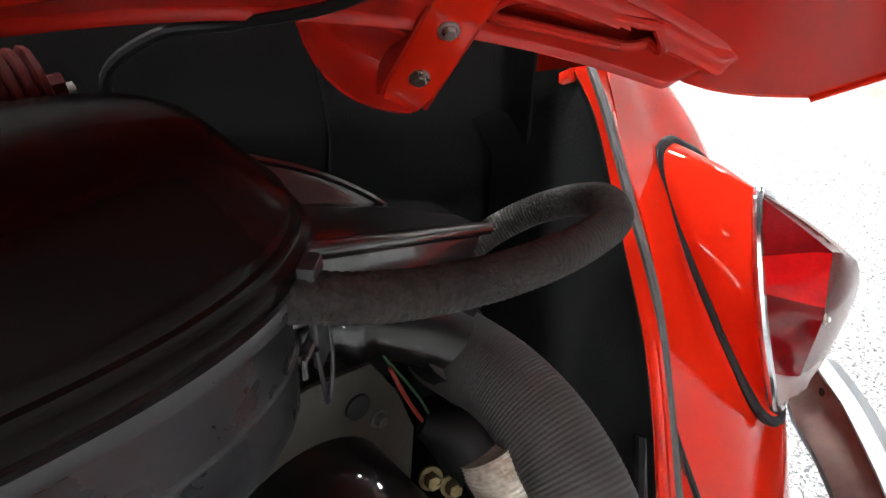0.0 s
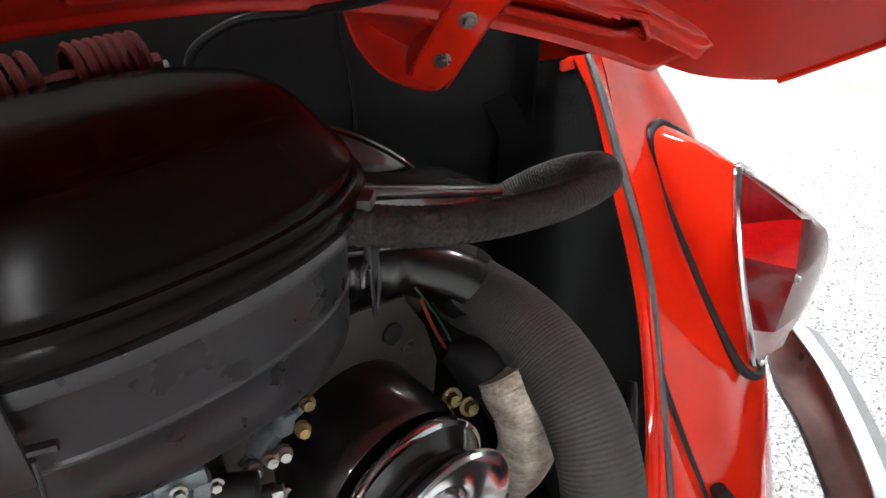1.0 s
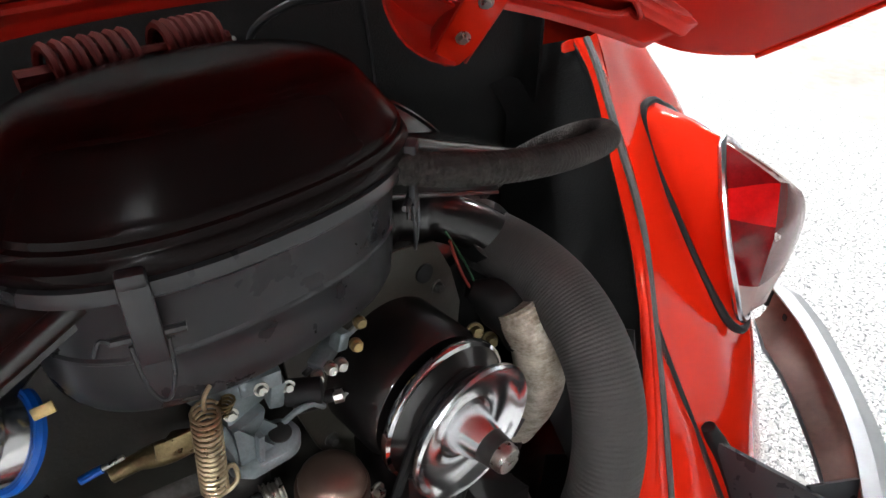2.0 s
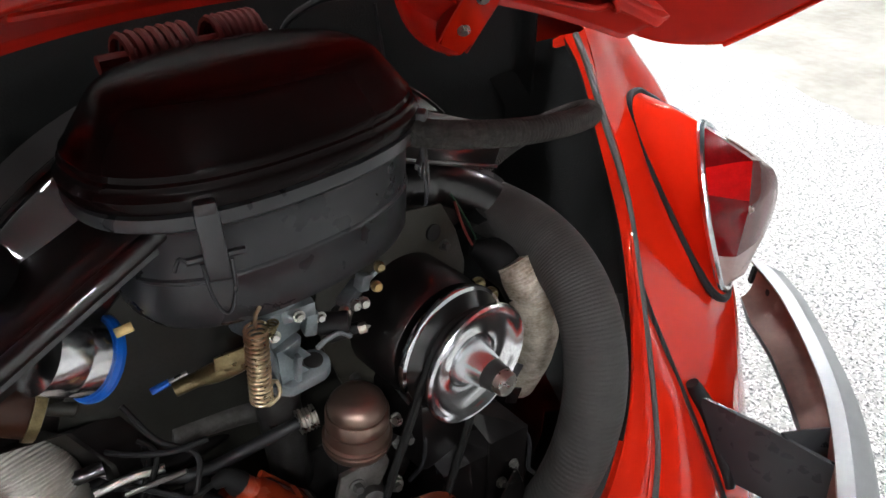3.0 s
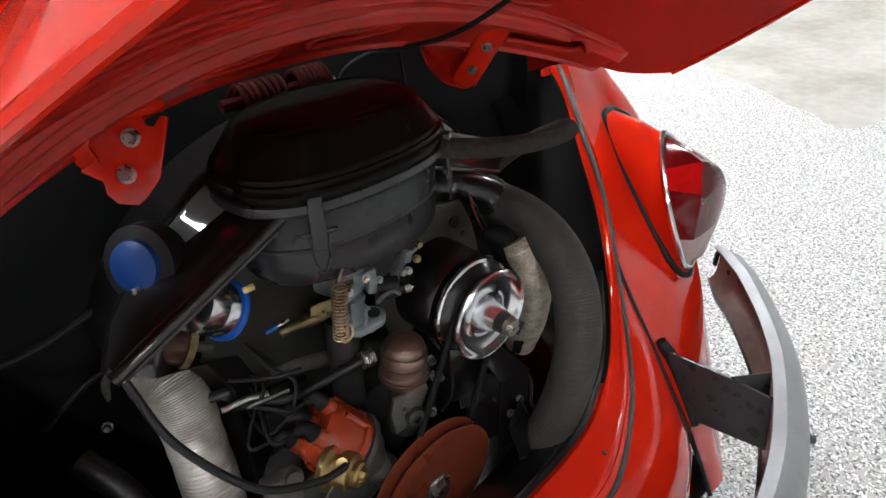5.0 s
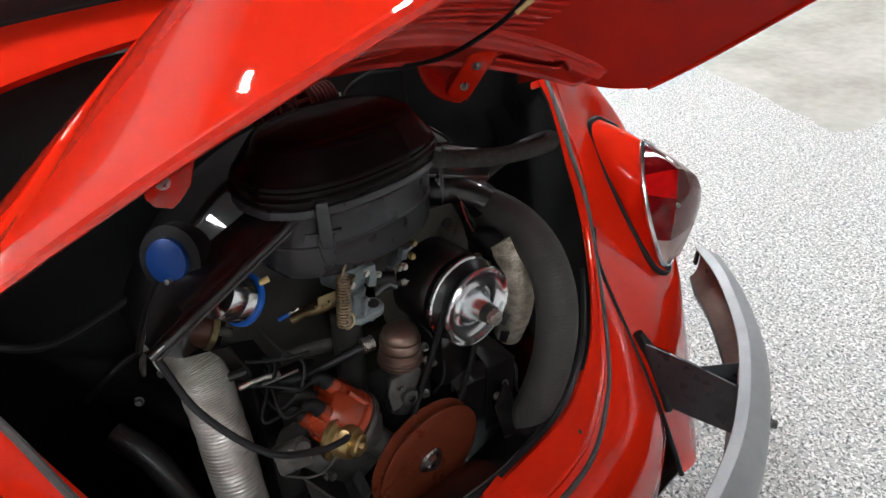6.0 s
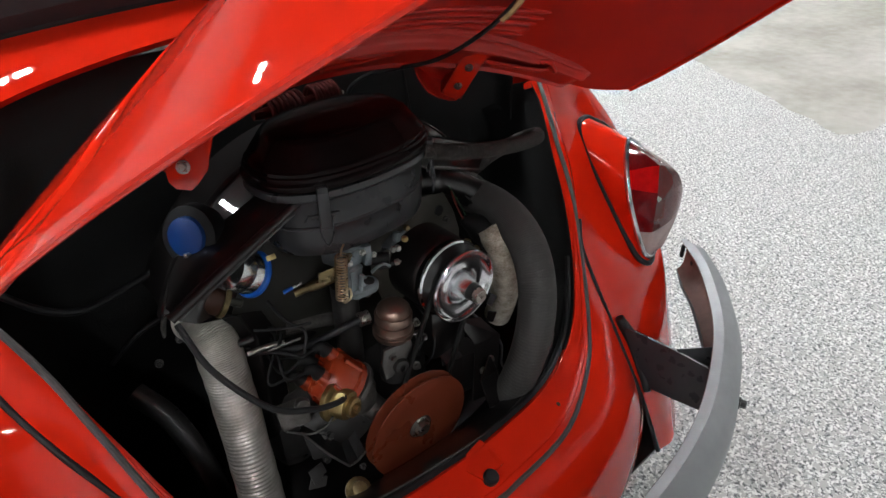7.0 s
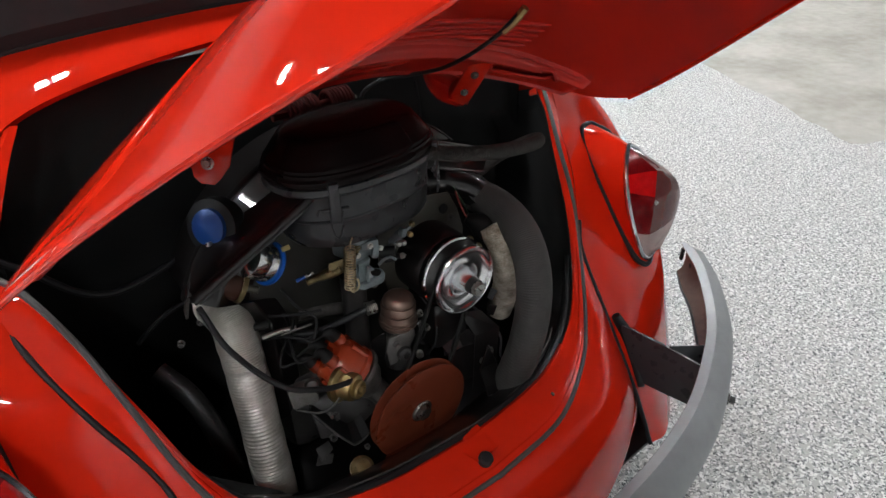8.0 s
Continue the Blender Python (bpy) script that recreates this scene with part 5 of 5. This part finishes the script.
br = part("v_bracket", sheet([[V(-0.157, 0.150, 0.530), V(-0.132, 0.138, 0.482), V(-0.108, 0.130, 0.447), V(-0.092, 0.130, 0.443), V(-0.077, 0.132, 0.446)], [V(-0.146, 0.165, 0.524), V(-0.120, 0.160, 0.486), V(-0.100, 0.156, 0.462), V(-0.088, 0.156, 0.460), V(-0.074, 0.158, 0.464)]], 0.003), BELT, car, "dark bent steel bracket", False)
part("bracket_edge", tube(spline([(-0.157, 0.149, 0.530), (-0.132, 0.137, 0.482), (-0.110, 0.129, 0.448), (-0.104, 0.128, 0.444), (-0.092, 0.129, 0.443), (-0.077, 0.131, 0.447)], 30), 0.0017, 6), GUNMETAL, br)
part("cast_lug", join(block(axis((-0.160, 0.155, 0.562), (-0.35, -1, 0.3)), 0.038, 0.030, 0.022, 0.004), lathe([(0, 0), (0.009, 0), (0.010, 0.004), (0.008, 0.012), (0, 0.013)], axis((-0.150, 0.148, 0.578), (-0.3, -1, 0.4)), 16)), CASTGREY, car, "grimy cast alloy lug")
part("lead_clip", tube(spline([(-0.164, 0.250, 0.603), (-0.140, 0.243, 0.606), (-0.117, 0.235, 0.605)], 10), 0.0036, 10), STEEL, car, "bright steel rod")
part("thin_lead", tube(spline([(-0.175, 0.15, 0.545), (-0.150, 0.14, 0.530), (-0.130, 0.135, 0.532), (-0.112, 0.138, 0.540)], 20), 0.0016, 6), GUNMETAL, car, "thin steel line")
for q, d in (((-0.222, 0.318, 0.622), (-0.3, -1, 0.3)), ((-0.255, 0.318, 0.600), (-0.4, -1, 0.4))):
    tagged(bolt("shroud_screw", V(*q), d, 0.0038, 0.007, DARK, car), "dull steel shroud screw")
part("side_duct", tube(spline([(-0.285, 0.37, 0.530), (-0.262, 0.325, 0.500), (-0.248, 0.29, 0.44), (-0.240, 0.28, 0.36)], 14), 0.016, 18), DARK, car, "dark air pipe beside the duct")
for q in ((-0.122, 0.164, 0.486), (-0.105, 0.150, 0.442), (-0.048, 0.160, 0.500), (-0.040, 0.142, 0.456)):
    tagged(bolt("case_bolt", V(*q), (-0.25, -1, 0.45), 0.0042, 0.008, GUNMETAL, car), "dull steel cover bolt")
part("tin_step", sheet([[V(0.085, 0.165, 0.515), V(0.110, 0.155, 0.520), V(0.140, 0.150, 0.515)], [V(0.085, 0.140, 0.500), V(0.112, 0.132, 0.505), V(0.146, 0.128, 0.498)], [V(0.086, 0.132, 0.440), V(0.112, 0.124, 0.440), V(0.150, 0.118, 0.435)]], 0.002), BLACK, car, "stepped black engine tin", False)
part("tin_rib", tube(spline([(0.150, 0.150, 0.555), (0.166, 0.128, 0.530), (0.178, 0.115, 0.500), (0.172, 0.108, 0.470), (0.180, 0.105, 0.455)], 24), 0.0022, 8), SATIN, car, "rolled edge of the engine tin")
bolt("tin_screw", V(0.152, 0.112, 0.488), (-0.2, -0.95, 0.25), 0.0035, 0.006, STEEL, car)
tagged(bolt("case_nut", V(0.050, 0.168, 0.501), (-0.1, -0.9, 0.4), 0.0042, 0.009, STEEL, car), "bright dome nut")
for pts in (((-0.165, 0.31, 0.63), (-0.150, 0.26, 0.63), (-0.12, 0.21, 0.645), (-0.09, 0.205, 0.64)), ((-0.165, 0.31, 0.58), (-0.148, 0.25, 0.60), (-0.115, 0.20, 0.60), (-0.10, 0.205, 0.57)), ((-0.13, 0.235, 0.68), (-0.12, 0.215, 0.655), (-0.10, 0.205, 0.63), (-0.11, 0.20, 0.60)), ((0.06, 0.19, 0.62), (0.075, 0.16, 0.57), (0.07, 0.15, 0.53), (0.06, 0.16, 0.50))):
    part("thin_cable", tube(spline(pts, 24), 0.0022, 8), RUBBER, car, "thin black cable")

# small hardware round the generator stand and the crank pulley
rnd = random.Random(11)
for k in range(26):
    x, z = rnd.uniform(0.045, 0.185), rnd.uniform(0.455, 0.59)
    if (x - 0.0106) ** 2 + (z - 0.4425) ** 2 < 0.0105 or (x - 0.104) ** 2 + (z - 0.6445) ** 2 < 0.0042:
        continue
    y = 0.165 - 0.25 * max(0, x - 0.10)
    kind = rnd.random()
    d = (rnd.uniform(-0.4, 0.3), -1, rnd.uniform(0.0, 0.6))
    if kind < 0.45:
        tagged(bolt("small_bolt", V(x, y, z), d, rnd.uniform(0.003, 0.0048), 0.007, rnd.choice((GUNMETAL, DARK, STEEL)), car), "small grimy bolt")
    elif kind < 0.75:
        part("tab", plate([(-0.010, -0.006), (0.008, -0.008), (0.012, 0.004), (-0.006, 0.009)], axis((x, y, z), d, (rnd.uniform(-1, 1), 0, rnd.uniform(-1, 1))), 0.002, 0.0006), rnd.choice((SATIN, CASTGREY, BLACK)), car, "small bent metal tab")
    else:
        part("wire", tube(spline([V(x, y, z), V(x + 0.012, y - 0.006, z - 0.018), V(x + 0.004, y - 0.004, z - 0.040), V(x + 0.018, y + 0.006, z - 0.058)], 16), 0.0016, 6), RUBBER, car, "thin black wire")
for k in range(8):
    x, z = rnd.uniform(-0.165, -0.02), rnd.uniform(0.40, 0.52)
    y = 0.170 - 0.25 * (0.52 - z)
    d = (rnd.uniform(-0.5, 0.2), -1, rnd.uniform(0.1, 0.8))
    if rnd.random() < 0.5:
        tagged(bolt("small_bolt", V(x, y, z), d, rnd.uniform(0.003, 0.005), 0.008, DARK, car), "small grimy bolt")
    else:
        part("tab", plate([(-0.014, -0.008), (0.010, -0.010), (0.014, 0.004), (-0.008, 0.011)], axis((x, y, z), d, (rnd.uniform(-1, 1), 0, rnd.uniform(-1, 1))), 0.003, 0.0008), rnd.choice((DARK, DARK, SATIN)), car, "small bent metal tab")

part("generator_bracket", plate([(0.020, 0.700), (0.030, 0.742), (0.120, 0.742), (0.158, 0.734), (0.176, 0.700), (0.188, 0.660), (0.184, 0.600), (0.150, 0.560), (0.055, 0.560), (0.036, 0.600), (0.022, 0.650)], axis((0, 0.220, 0), (0, -1, 0)), 0.004, 0.0015), OLIVELIGHT, car, "olive sheet-metal plate round the generator")
for x, z in ((0.042, 0.728), (0.160, 0.690), (0.048, 0.600)):
    bolt("plate_bolt", V(x, 0.216, z), (0, -1, 0.1), 0.004, 0.006, GUNMETAL, car)
part("bracket_slot", lathe([(0, 0), (0.008, 0), (0.008, 0.003), (0.006, 0.0035), (0, 0.002)], axis((0.146, 0.2165, 0.710), (0, -1, 0.1)), 20), RUBBER, car, "black grommet in the bracket")
